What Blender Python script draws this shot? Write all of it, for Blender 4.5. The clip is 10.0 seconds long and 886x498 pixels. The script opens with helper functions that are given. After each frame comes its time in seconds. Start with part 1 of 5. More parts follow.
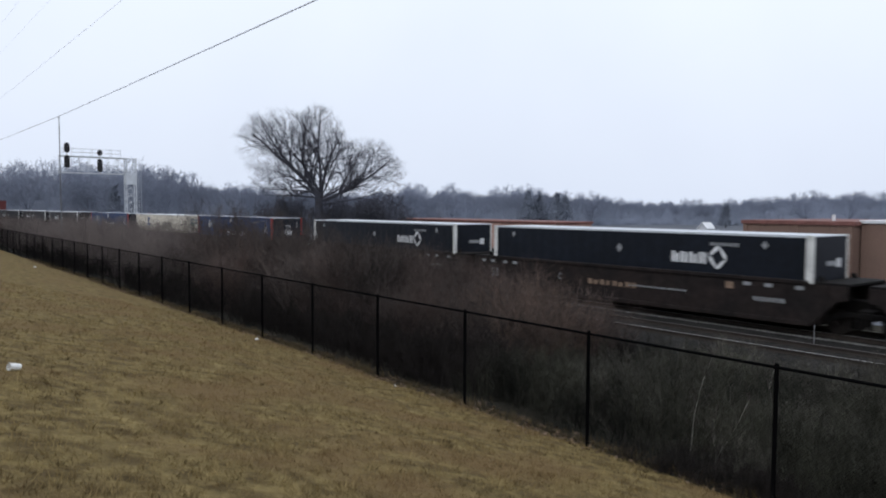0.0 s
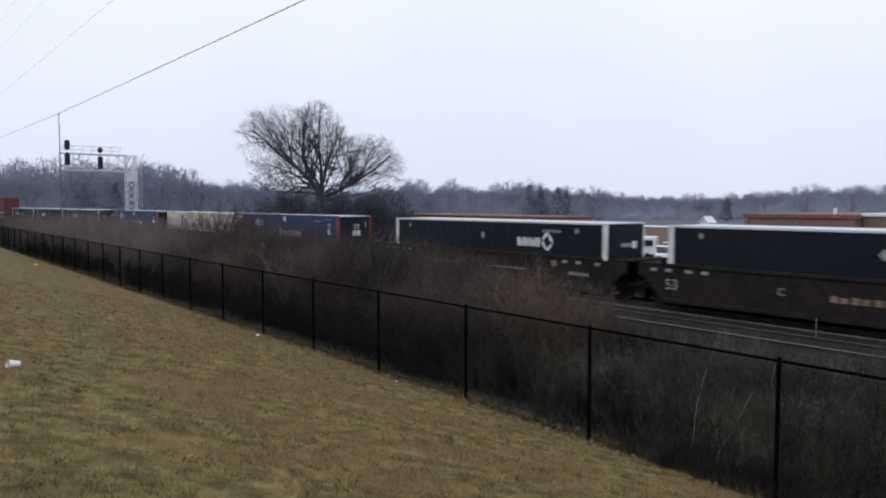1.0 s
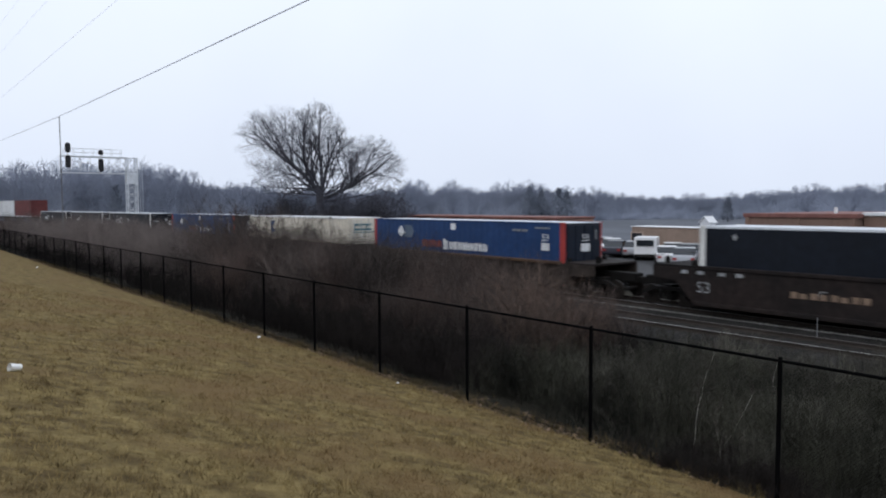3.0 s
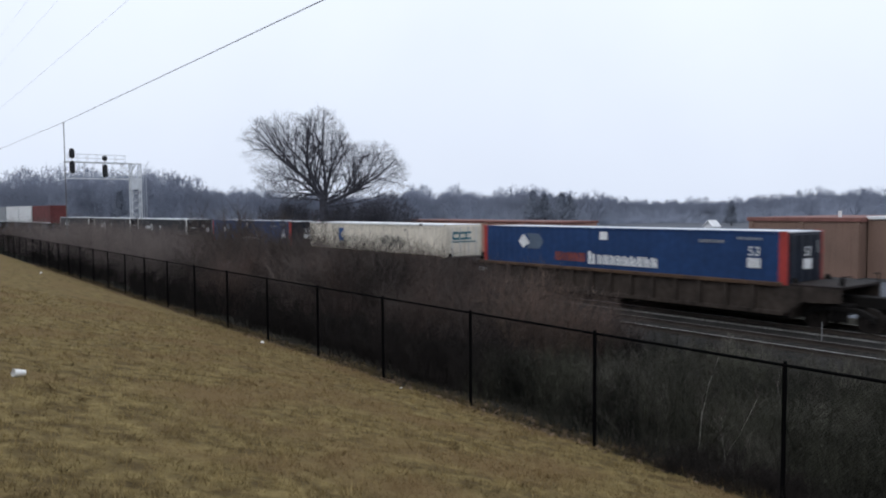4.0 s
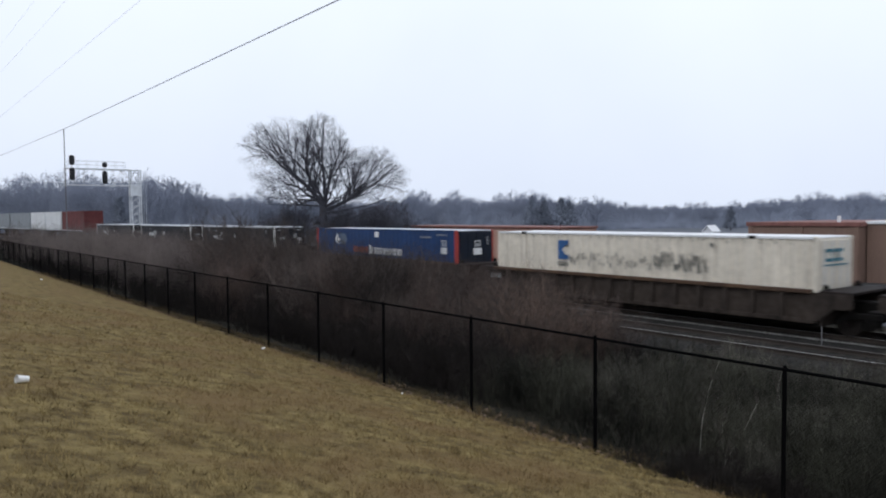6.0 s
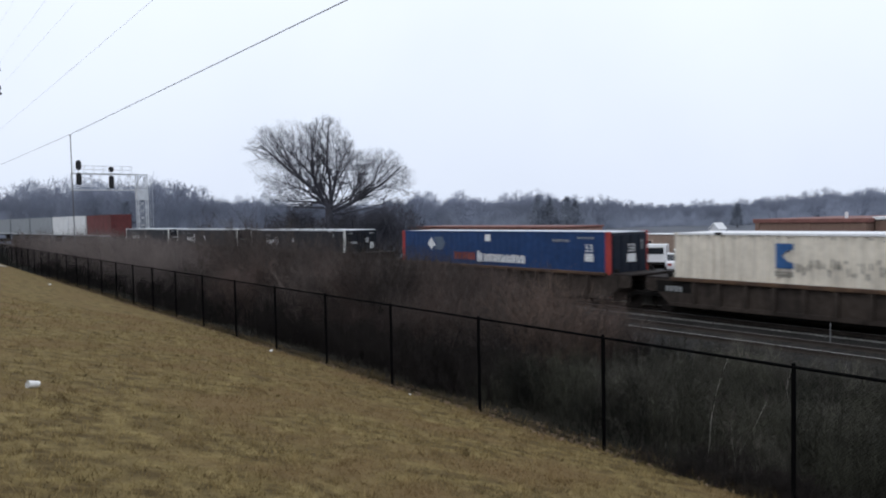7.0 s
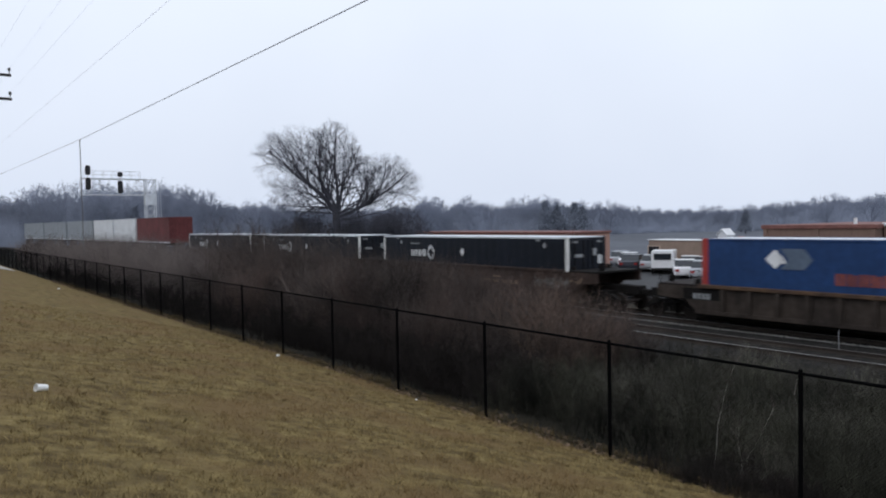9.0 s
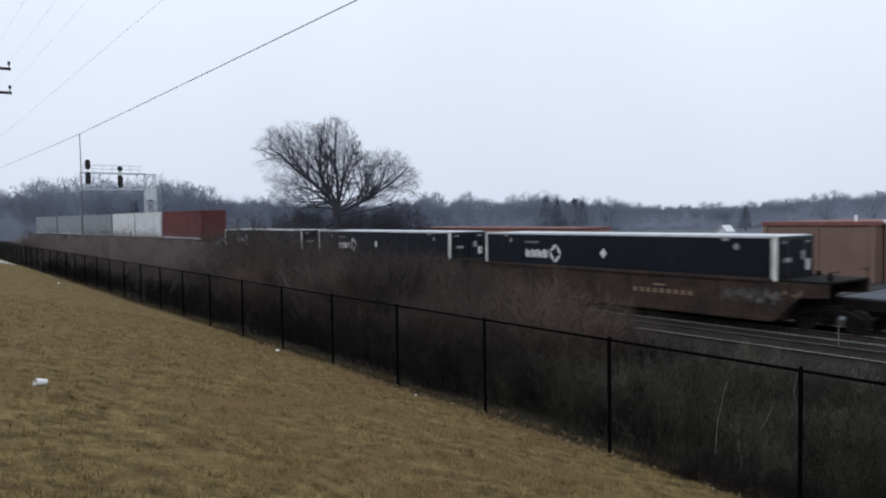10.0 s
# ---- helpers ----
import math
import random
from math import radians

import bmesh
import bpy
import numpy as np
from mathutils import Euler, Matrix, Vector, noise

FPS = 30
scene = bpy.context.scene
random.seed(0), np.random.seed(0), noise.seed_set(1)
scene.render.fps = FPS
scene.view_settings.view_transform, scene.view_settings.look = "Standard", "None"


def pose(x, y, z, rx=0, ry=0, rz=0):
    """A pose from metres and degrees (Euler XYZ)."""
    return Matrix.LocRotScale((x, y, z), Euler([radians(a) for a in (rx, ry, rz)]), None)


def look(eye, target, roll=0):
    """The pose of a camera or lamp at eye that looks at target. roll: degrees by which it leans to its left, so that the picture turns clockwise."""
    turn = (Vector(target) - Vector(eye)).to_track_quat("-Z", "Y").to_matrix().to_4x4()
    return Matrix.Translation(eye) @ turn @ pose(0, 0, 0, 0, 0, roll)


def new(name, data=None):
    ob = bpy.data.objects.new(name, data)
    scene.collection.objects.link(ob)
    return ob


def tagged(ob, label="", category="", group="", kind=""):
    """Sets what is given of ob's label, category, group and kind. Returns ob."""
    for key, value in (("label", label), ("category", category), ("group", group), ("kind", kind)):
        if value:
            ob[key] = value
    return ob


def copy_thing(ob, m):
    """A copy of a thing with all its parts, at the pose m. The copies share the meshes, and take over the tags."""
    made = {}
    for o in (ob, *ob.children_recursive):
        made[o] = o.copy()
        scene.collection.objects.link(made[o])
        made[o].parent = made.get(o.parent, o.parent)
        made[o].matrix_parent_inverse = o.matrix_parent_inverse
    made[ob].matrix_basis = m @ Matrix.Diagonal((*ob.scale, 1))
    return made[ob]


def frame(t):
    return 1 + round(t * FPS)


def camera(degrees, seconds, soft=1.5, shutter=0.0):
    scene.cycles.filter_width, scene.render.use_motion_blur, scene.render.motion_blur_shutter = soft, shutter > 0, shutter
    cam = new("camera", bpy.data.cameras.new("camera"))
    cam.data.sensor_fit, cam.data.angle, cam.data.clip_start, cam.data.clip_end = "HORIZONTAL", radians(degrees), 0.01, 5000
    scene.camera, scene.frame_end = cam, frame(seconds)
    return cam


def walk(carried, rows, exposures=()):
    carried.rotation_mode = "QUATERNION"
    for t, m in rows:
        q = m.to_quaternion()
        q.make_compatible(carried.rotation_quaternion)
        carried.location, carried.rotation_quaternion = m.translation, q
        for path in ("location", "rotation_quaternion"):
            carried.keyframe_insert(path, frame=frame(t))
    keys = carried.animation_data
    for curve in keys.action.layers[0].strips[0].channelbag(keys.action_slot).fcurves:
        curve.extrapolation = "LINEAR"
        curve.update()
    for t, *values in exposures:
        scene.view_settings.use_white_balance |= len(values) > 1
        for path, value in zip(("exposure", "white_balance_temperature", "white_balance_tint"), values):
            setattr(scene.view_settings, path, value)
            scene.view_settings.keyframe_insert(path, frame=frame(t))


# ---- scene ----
cam = camera(62.0, 10.0, soft=2.0, shutter=0.5)

PATH = [
    (0, (0.051, -0.236, 4.204), (0.044, 1.761, 4.092), 0.3),
    (0.5, (0.044, -0.226, 4.207), (0.045, 1.77, 4.086), 0.3),
    (1, (0.064, -0.188, 4.189), (0.054, 1.808, 4.065), 0.0),
    (1.5, (0.058, -0.186, 4.194), (0.046, 1.809, 4.06), -0.3),
    (2, (0.052, -0.221, 4.202), (0.036, 1.775, 4.077), -0.3),
    (2.5, (0.063, -0.2, 4.197), (0.054, 1.796, 4.072), -0.2),
    (4, (0.066, -0.19, 4.199), (0.045, 1.807, 4.09), -0.4),
    (4.5, (0.067, -0.177, 4.199), (0.054, 1.82, 4.092), -0.5),
    (5, (0.063, -0.201, 4.196), (0.047, 1.797, 4.094), -0.4),
    (5.5, (0.056, -0.224, 4.197), (0.042, 1.774, 4.102), -0.3),
    (7, (0.039, -0.255, 4.211), (0.003, 1.743, 4.119), -1.2),
    (7.5, (0.048, -0.254, 4.206), (0.016, 1.744, 4.121), -0.8),
    (8, (0.058, -0.237, 4.212), (0.021, 1.762, 4.131), -1.1),
    (8.5, (0.053, -0.248, 4.207), (0.017, 1.75, 4.127), -1.0),
    (9, (0.054, -0.274, 4.209), (-0.001, 1.724, 4.132), -1.1),
    (9.5, (0.058, -0.227, 4.2), (0.011, 1.771, 4.122), -1.1),
    (10, (0.05, -0.256, 4.21), (-0.005, 1.741, 4.121), -0.9),
]
walk(cam, [(t, look(eye, target, roll)) for t, eye, target, roll in PATH], [(0.0, 0.0), (7.5, 0.05), (9.0, -0.06), (10.0, -0.09)])

# ---- plan: the railway runs along U, N points across it, away from the camera ----
YAW = radians(38.2)
U = Vector((-math.sin(YAW), math.cos(YAW), 0))
N = Vector((math.cos(YAW), math.sin(YAW), 0))
UP = Vector((0, 0, 1))
TRACK = 26.4          # centre of the train's track, across
SPACING = 4.0        # to the empty track
FENCE = 8.81


def at(s, off, z=0.0):
    return U * s + N * off + UP * z


def bend(s):
    return -0.0003 * max(s - 50.0, 0.0) ** 2


def rail_pose(s, off=TRACK, z=0.0):
    """A pose on the track: x along the travel, y away from the camera."""
    slope = -0.0006 * max(s - 50.0, 0.0)
    d = (U + N * slope).normalized()
    m = Matrix((-d, UP.cross(-d), UP)).transposed().to_4x4()
    m.translation = at(s, off + bend(s), z)
    return m


def plan_pose(s, off, z=0.0, turn=0.0):
    m = Matrix((-U, N, UP)).transposed().to_4x4()
    m.translation = at(s, off, z)
    return m @ pose(0, 0, 0, 0, 0, turn)


def lawn_z(off):
    if off < -4:
        return 3.58 + 0.02 * min(-4 - off, 40)
    return 2.6 - 0.2443 * off - 0.045 * min(max((off - 7.4) / 1.4, 0.0), 1.0)


def ground_z(off):
    pts = ((FENCE, 0.403), (10.5, 0.1), (13.0, -0.55), (18.4, -0.75), (34.0, -0.75), (60.0, -0.7), (300.0, -0.6), (3000.0, 0.0))
    if off <= FENCE:
        return lawn_z(off)
    for (a, za), (b, zb) in zip(pts, pts[1:]):
        if off <= b:
            return za + (zb - za) * (off - a) / (b - a)
    return 0.0


# ---- world and sun: an even grey overcast ----
world = bpy.data.worlds.new("overcast")
scene.world = world
world.use_nodes = True
wt = world.node_tree
wt.nodes.clear()
sky = wt.nodes.new("ShaderNodeTexSky")
sky.sky_type, sky.sun_disc = "NISHITA", False
sky.sun_elevation, sky.sun_rotation = radians(35), radians(200)
sky.dust_density, sky.air_density = 6.0, 2.0
cloud = wt.nodes.new("ShaderNodeValToRGB")
cloud.color_ramp.elements[0].position, cloud.color_ramp.elements[0].color = 0.0, (0.645, 0.71, 0.84, 1)
cloud.color_ramp.elements[1].position, cloud.color_ramp.elements[1].color = 0.42, (0.82, 0.885, 1.0, 1)
tc = wt.nodes.new("ShaderNodeTexCoord")
sep = wt.nodes.new("ShaderNodeSeparateXYZ")
puff = wt.nodes.new("ShaderNodeTexNoise")
puff.inputs["Scale"].default_value, puff.inputs["Detail"].default_value = 2.2, 4
lift = wt.nodes.new("ShaderNodeMath")
lift.operation = "MULTIPLY_ADD"
lift.inputs[1].default_value = 0.36
wt.links.new(tc.outputs["Generated"], sep.inputs[0])
wt.links.new(tc.outputs["Generated"], puff.inputs["Vector"])
wt.links.new(puff.outputs["Fac"], lift.inputs[0])
wt.links.new(sep.outputs["Z"], lift.inputs[2])
shift = wt.nodes.new("ShaderNodeMath")
shift.operation = "SUBTRACT"
shift.inputs[1].default_value = 0.18
wt.links.new(lift.outputs[0], shift.inputs[0])
wt.links.new(shift.outputs[0], cloud.inputs["Fac"])
b_sky = wt.nodes.new("ShaderNodeBackground")
b_sky.inputs["Strength"].default_value = 0.05
b_cloud = wt.nodes.new("ShaderNodeBackground")
b_cloud.inputs["Strength"].default_value = 1.22
both = wt.nodes.new("ShaderNodeMixShader")
both.inputs[0].default_value = 0.93
w_out = wt.nodes.new("ShaderNodeOutputWorld")
wt.links.new(sky.outputs[0], b_sky.inputs["Color"])
wt.links.new(cloud.outputs[0], b_cloud.inputs["Color"])
wt.links.new(b_sky.outputs[0], both.inputs[1])
wt.links.new(b_cloud.outputs[0], both.inputs[2])
wt.links.new(both.outputs[0], w_out.inputs["Surface"])
sun = new("sun", bpy.data.lights.new("sun", "SUN"))
sun.data.energy, sun.data.angle, sun.data.color = 0.5, radians(25), (1.0, 0.97, 0.93)
sun.matrix_world = look((0, 0, 60), (25, 40, 0))


# ---- materials ----
def mat(name, color, rough=0.8, metal=0.0, vary=0.25, fine=18.0, coarse=1.2, bump=0.15, tint=None, stain=0.0, per=0.0, spec=0.3, deep=0.03, wide=None):
    """A surface with grain (fine) and patches (coarse); tint: a second colour in the patches; stain: dark streaks; per: change from piece to piece; wide: a third colour in broad patches, and their scale."""
    m = bpy.data.materials.new(name)
    m.use_nodes = True
    nt = m.node_tree
    bs = nt.nodes["Principled BSDF"]
    bs.inputs["Roughness"].default_value, bs.inputs["Metallic"].default_value = rough, metal
    bs.inputs["Specular IOR Level"].default_value = spec
    co = nt.nodes.new("ShaderNodeTexCoord")
    n1 = nt.nodes.new("ShaderNodeTexNoise")
    n1.inputs["Scale"].default_value, n1.inputs["Detail"].default_value = coarse, 5
    n2 = nt.nodes.new("ShaderNodeTexNoise")
    n2.inputs["Scale"].default_value, n2.inputs["Detail"].default_value = fine, 4
    for n in (n1, n2):
        nt.links.new(co.outputs["Object"], n.inputs["Vector"])
    c = Vector(color)
    ramp = nt.nodes.new("ShaderNodeValToRGB")
    t2 = Vector(tint) if tint else c * (1 - vary)
    ramp.color_ramp.elements[0].position, ramp.color_ramp.elements[0].color = 0.36, (*t2, 1)
    ramp.color_ramp.elements[1].position, ramp.color_ramp.elements[1].color = 0.62, (*c, 1)
    nt.links.new(n1.outputs["Fac"], ramp.inputs["Fac"])
    grain = nt.nodes.new("ShaderNodeMapRange")
    grain.inputs["From Min"].default_value, grain.inputs["From Max"].default_value = 0.25, 0.75
    grain.inputs["To Min"].default_value, grain.inputs["To Max"].default_value = 1 - vary, 1 + vary * 0.6
    nt.links.new(n2.outputs["Fac"], grain.inputs["Value"])
    mul = nt.nodes.new("ShaderNodeVectorMath")
    mul.operation = "SCALE"
    nt.links.new(ramp.outputs["Color"], mul.inputs[0])
    nt.links.new(grain.outputs["Result"], mul.inputs["Scale"])
    last = mul.outputs[0]
    if wide:
        n5 = nt.nodes.new("ShaderNodeTexNoise")
        n5.inputs["Scale"].default_value, n5.inputs["Detail"].default_value = wide[1], 3
        nt.links.new(co.outputs["Object"], n5.inputs["Vector"])
        r5 = nt.nodes.new("ShaderNodeMapRange")
        r5.inputs["From Min"].default_value, r5.inputs["From Max"].default_value = 0.44, 0.66
        nt.links.new(n5.outputs["Fac"], r5.inputs["Value"])
        m5 = nt.nodes.new("ShaderNodeMix")
        m5.data_type = "RGBA"
        m5.inputs[7].default_value = (*wide[0], 1)
        nt.links.new(r5.outputs["Result"], m5.inputs[0])
        nt.links.new(last, m5.inputs[6])
        last = m5.outputs[2]
    if stain:
        n3 = nt.nodes.new("ShaderNodeTexNoise")
        mp = nt.nodes.new("ShaderNodeMapping")
        mp.inputs["Scale"].default_value = (3.0, 3.0, 0.25)
        n3.inputs["Scale"].default_value, n3.inputs["Detail"].default_value = 1.6, 6
        nt.links.new(co.outputs["Object"], mp.inputs["Vector"])
        nt.links.new(mp.outputs[0], n3.inputs["Vector"])
        r3 = nt.nodes.new("ShaderNodeMapRange")
        r3.inputs["From Min"].default_value, r3.inputs["From Max"].default_value = 0.52, 0.72
        r3.inputs["To Min"].default_value, r3.inputs["To Max"].default_value = 1.0, 1.0 - stain
        nt.links.new(n3.outputs["Fac"], r3.inputs["Value"])
        m3 = nt.nodes.new("ShaderNodeVectorMath")
        m3.operation = "SCALE"
        nt.links.new(last, m3.inputs[0])
        nt.links.new(r3.outputs["Result"], m3.inputs["Scale"])
        last = m3.outputs[0]
    if per:
        info = nt.nodes.new("ShaderNodeObjectInfo" if per > 0 else "ShaderNodeNewGeometry")
        r4 = nt.nodes.new("ShaderNodeMapRange")
        r4.inputs["To Min"].default_value, r4.inputs["To Max"].default_value = 1 - abs(per), 1 + abs(per)
        nt.links.new(info.outputs["Random" if per > 0 else "Random Per Island"], r4.inputs["Value"])
        m4 = nt.nodes.new("ShaderNodeVectorMath")
        m4.operation = "SCALE"
        nt.links.new(last, m4.inputs[0])
        nt.links.new(r4.outputs["Result"], m4.inputs["Scale"])
        last = m4.outputs[0]
    nt.links.new(last, bs.inputs["Base Color"])
    if bump:
        bp = nt.nodes.new("ShaderNodeBump")
        bp.inputs["Strength"].default_value, bp.inputs["Distance"].default_value = bump, deep
        if deep > 0.05:
            clump = nt.nodes.new("ShaderNodeMath")
            clump.operation = "MULTIPLY_ADD"
            clump.inputs[1].default_value = 1.6
            nt.links.new(n1.outputs["Fac"], clump.inputs[0])
            nt.links.new(n2.outputs["Fac"], clump.inputs[2])
            nt.links.new(clump.outputs[0], bp.inputs["Height"])
        else:
            nt.links.new(n2.outputs["Fac"], bp.inputs["Height"])
        nt.links.new(bp.outputs["Normal"], bs.inputs["Normal"])
    return m


M_LAWN = mat("dormant_turf", (0.226, 0.171, 0.075), 0.95, vary=0.30, fine=12, coarse=3.6, bump=0.8, tint=(0.106, 0.076, 0.036), spec=0.05, deep=0.12, wide=((0.160, 0.109, 0.052), 0.6))
M_BLADE = mat("dry_grass_blade", (0.276, 0.209, 0.094), 0.9, vary=0.26, fine=9, coarse=4.2, bump=0, tint=(0.140, 0.100, 0.047), per=-0.28, spec=0.1, wide=((0.184, 0.125, 0.060), 0.6))
M_TUFT = mat("brown_grass_tuft", (0.158, 0.120, 0.060), 0.9, vary=0.3, fine=5, coarse=0.9, bump=0, tint=(0.110, 0.084, 0.040), per=-0.3, spec=0.05)
# Colour of the stones added to brighten a line along the tie ends.
M_PALESTONE = mat("pale_ballast_edge", (0.20, 0.195, 0.188), 0.9, vary=0.3, fine=20, bump=0.3, per=-0.35, spec=0.1)
M_DIRT = mat("weedy_soil", (0.034, 0.031, 0.024), 0.95, vary=0.45, fine=6, coarse=0.5, bump=0.8, tint=(0.02, 0.019, 0.015), spec=0.05)
# Far field: its pale blue-grey has the distance haze painted in.
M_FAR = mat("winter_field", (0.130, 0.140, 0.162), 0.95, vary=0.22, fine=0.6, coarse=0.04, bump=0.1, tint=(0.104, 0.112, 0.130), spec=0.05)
M_BALLAST = mat("ballast_stone", (0.0285, 0.0273, 0.0263), 0.95, vary=0.45, fine=14, coarse=0.6, bump=1.0, tint=(0.0175, 0.0169, 0.016), spec=0.1)
M_STONE = mat("loose_stone", (0.0375, 0.036, 0.0345), 0.9, vary=0.3, fine=20, bump=0.3, per=-0.35, spec=0.1)
M_TIE = mat("creosoted_tie", (0.040, 0.036, 0.032), 0.95, vary=0.35, fine=25, per=0.15, spec=0.1)
M_RAIL = mat("rail_steel", (0.045, 0.036, 0.03), 0.8, 0.1, vary=0.3, fine=12)
# Near rail heads: the sky's sheen is put into a pale base colour.
M_RAILTOP = mat("polished_rail_head", (0.36, 0.355, 0.345), 0.5, 0.2, vary=0.25, fine=5, bump=0.02)
# Far rail heads: same steel, without the painted sheen.
M_FARHEAD = mat("dull_rail_head", (0.14, 0.13, 0.12), 0.7, 0.1, vary=0.25, fine=6, bump=0.02)
M_FENCE = mat("black_vinyl", (0.0035, 0.0035, 0.004), 0.95, vary=0.2, fine=30, bump=0.05, spec=0.02)
M_TWIG = mat("brush_twig", (0.098, 0.080, 0.073), 0.9, vary=0.3, fine=6, coarse=0.4, bump=0, tint=(0.064, 0.055, 0.051), per=0.4, spec=0.05)
M_RED = mat("russet_brush_twig", (0.112, 0.081, 0.070), 0.9, vary=0.3, fine=6, coarse=0.4, bump=0, tint=(0.070, 0.055, 0.050), per=0.4, spec=0.05)
# Brush twigs for the far thicket, paled to grey to paint in haze.
M_HAZETWIG = mat("drab_grey_twig", (0.215, 0.182, 0.170), 0.9, vary=0.3, fine=6, coarse=0.4, bump=0, tint=(0.155, 0.133, 0.127), per=0.3, spec=0.05)
# For dense dark shrubs, and for weeds whose shade is put into the colour.
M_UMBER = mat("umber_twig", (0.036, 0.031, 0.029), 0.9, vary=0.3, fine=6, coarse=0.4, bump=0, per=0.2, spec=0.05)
M_STRAW = mat("tan_brush_twig", (0.145, 0.104, 0.084), 0.9, vary=0.3, fine=6, coarse=0.4, bump=0, tint=(0.096, 0.071, 0.060), per=0.3, spec=0.05)
M_GREYWEED = mat("grey_dead_weed", (0.142, 0.133, 0.113), 0.9, vary=0.25, fine=4, coarse=0.55, bump=0, tint=(0.036, 0.035, 0.030), per=-0.25, spec=0.05)
M_GREEN = mat("olive_weed", (0.073, 0.073, 0.056), 0.9, vary=0.25, fine=4, coarse=0.6, bump=0, tint=(0.020, 0.020, 0.017), per=-0.25, spec=0.05)
M_PALE = mat("bleached_stem", (0.46, 0.435, 0.40), 0.9, vary=0.3, fine=20, bump=0)
M_BARK = mat("dark_wet_bark", (0.084, 0.086, 0.106), 0.9, vary=0.35, fine=7, coarse=0.8, bump=0.6, spec=0.1)
# Woods, bank and evergreens: distance haze is put into these bluish colours.
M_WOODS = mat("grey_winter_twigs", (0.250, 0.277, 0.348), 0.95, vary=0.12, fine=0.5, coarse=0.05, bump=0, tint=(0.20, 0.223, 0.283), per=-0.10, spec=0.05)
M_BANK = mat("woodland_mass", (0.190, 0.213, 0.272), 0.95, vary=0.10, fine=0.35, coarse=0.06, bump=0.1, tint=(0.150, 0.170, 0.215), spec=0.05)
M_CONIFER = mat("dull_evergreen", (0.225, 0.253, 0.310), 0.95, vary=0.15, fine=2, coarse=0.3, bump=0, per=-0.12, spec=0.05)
M_GALV = mat("galvanised_steel", (0.60, 0.63, 0.67), 0.6, 0.1, vary=0.15, fine=10, bump=0.05)
M_SIGNAL = mat("signal_black", (0.02, 0.02, 0.022), 0.6, vary=0.2)
M_LENS = mat("dark_lens", (0.03, 0.03, 0.035), 0.2, vary=0.1, bump=0)
M_POLE = mat("weathered_pole_wood", (0.17, 0.172, 0.18), 0.85, vary=0.25, fine=14, stain=0.2)
M_WIRE = mat("aluminium_wire", (0.16, 0.16, 0.17), 0.6, 0.0, vary=0.1, bump=0)
M_FINEWIRE = mat("pale_thin_wire", (0.78, 0.79, 0.81), 0.6, 0.0, vary=0.1, bump=0)
M_BLACKBOX = mat("black_container_paint", (0.0075, 0.0105, 0.0175), 0.5, vary=0.3, fine=4, coarse=0.5, bump=0.04, stain=0.25, spec=0.18)
M_WHITE = mat("white_paint", (0.70, 0.70, 0.68), 0.55, vary=0.15, fine=6, coarse=1.5, bump=0.05, stain=0.3)
M_MARK = mat("white_marking", (0.72, 0.73, 0.74), 0.6, vary=0.12, fine=9, bump=0)
M_GREYMARK = mat("faded_marking", (0.30, 0.31, 0.32), 0.7, vary=0.2, fine=9, bump=0)
M_TANMARK = mat("faded_tan_marking", (0.24, 0.165, 0.115), 0.7, vary=0.3, fine=7, bump=0)
M_BLUE = mat("blue_container_paint", (0.0125, 0.044, 0.136), 0.55, vary=0.2, fine=4, coarse=0.6, bump=0.04, stain=0.2, spec=0.25)
M_NAVY = mat("navy_end_paint", (0.007, 0.012, 0.024), 0.5, vary=0.2, fine=4, stain=0.2, spec=0.2)
M_REDPAINT = mat("red_post_paint", (0.36, 0.042, 0.036), 0.55, vary=0.2, fine=6, stain=0.2)
M_REDMARK = mat("faded_red_marking", (0.30, 0.08, 0.06), 0.65, vary=0.35, fine=5, bump=0)
M_CREAM = mat("cream_container_paint", (0.70, 0.645, 0.55), 0.6, vary=0.12, fine=5, coarse=0.7, bump=0.05, stain=0.3)
M_DIMMARK = mat("dim_blue_marking", (0.10, 0.135, 0.19), 0.65, vary=0.2, fine=6, bump=0)
M_TEAL = mat("teal_marking", (0.02, 0.15, 0.20), 0.6, vary=0.2, fine=6, bump=0)
M_NAVYMARK = mat("blue_marking", (0.03, 0.10, 0.26), 0.6, vary=0.2, fine=6, bump=0)
M_DIMPAINT = mat("dim_grey_scrawl", (0.15, 0.145, 0.14), 0.7, vary=0.4, fine=5, bump=0)
M_SCRAWL = mat("grey_scrawl", (0.16, 0.16, 0.15), 0.7, vary=0.3, fine=6, bump=0)
M_DARKCAR = mat("soot_brown_steel", (0.024, 0.0175, 0.016), 0.8, vary=0.4, fine=4, coarse=0.7, bump=0.15, tint=(0.015, 0.0125, 0.012), stain=0.3, spec=0.15)
M_BROWNCAR = mat("brown_car_paint", (0.0546, 0.0361, 0.029), 0.8, vary=0.35, fine=4, coarse=0.7, bump=0.15, tint=(0.0334, 0.0246, 0.022), stain=0.35, spec=0.15)
M_RIBCAR = mat("faded_tan_brown_steel", (0.0535, 0.0427, 0.0361), 0.85, vary=0.35, fine=4, coarse=0.9, bump=0.15, tint=(0.0318, 0.026, 0.0231), stain=0.35, spec=0.1)
M_RUST = mat("rusty_top_chord", (0.0975, 0.06, 0.0375), 0.85, vary=0.35, fine=7, coarse=1.2, bump=0.2, tint=(0.06, 0.039, 0.03), spec=0.15)
M_IRON = mat("grimy_iron", (0.0105, 0.0095, 0.009), 0.85, vary=0.3, fine=8, bump=0.1, spec=0.12)
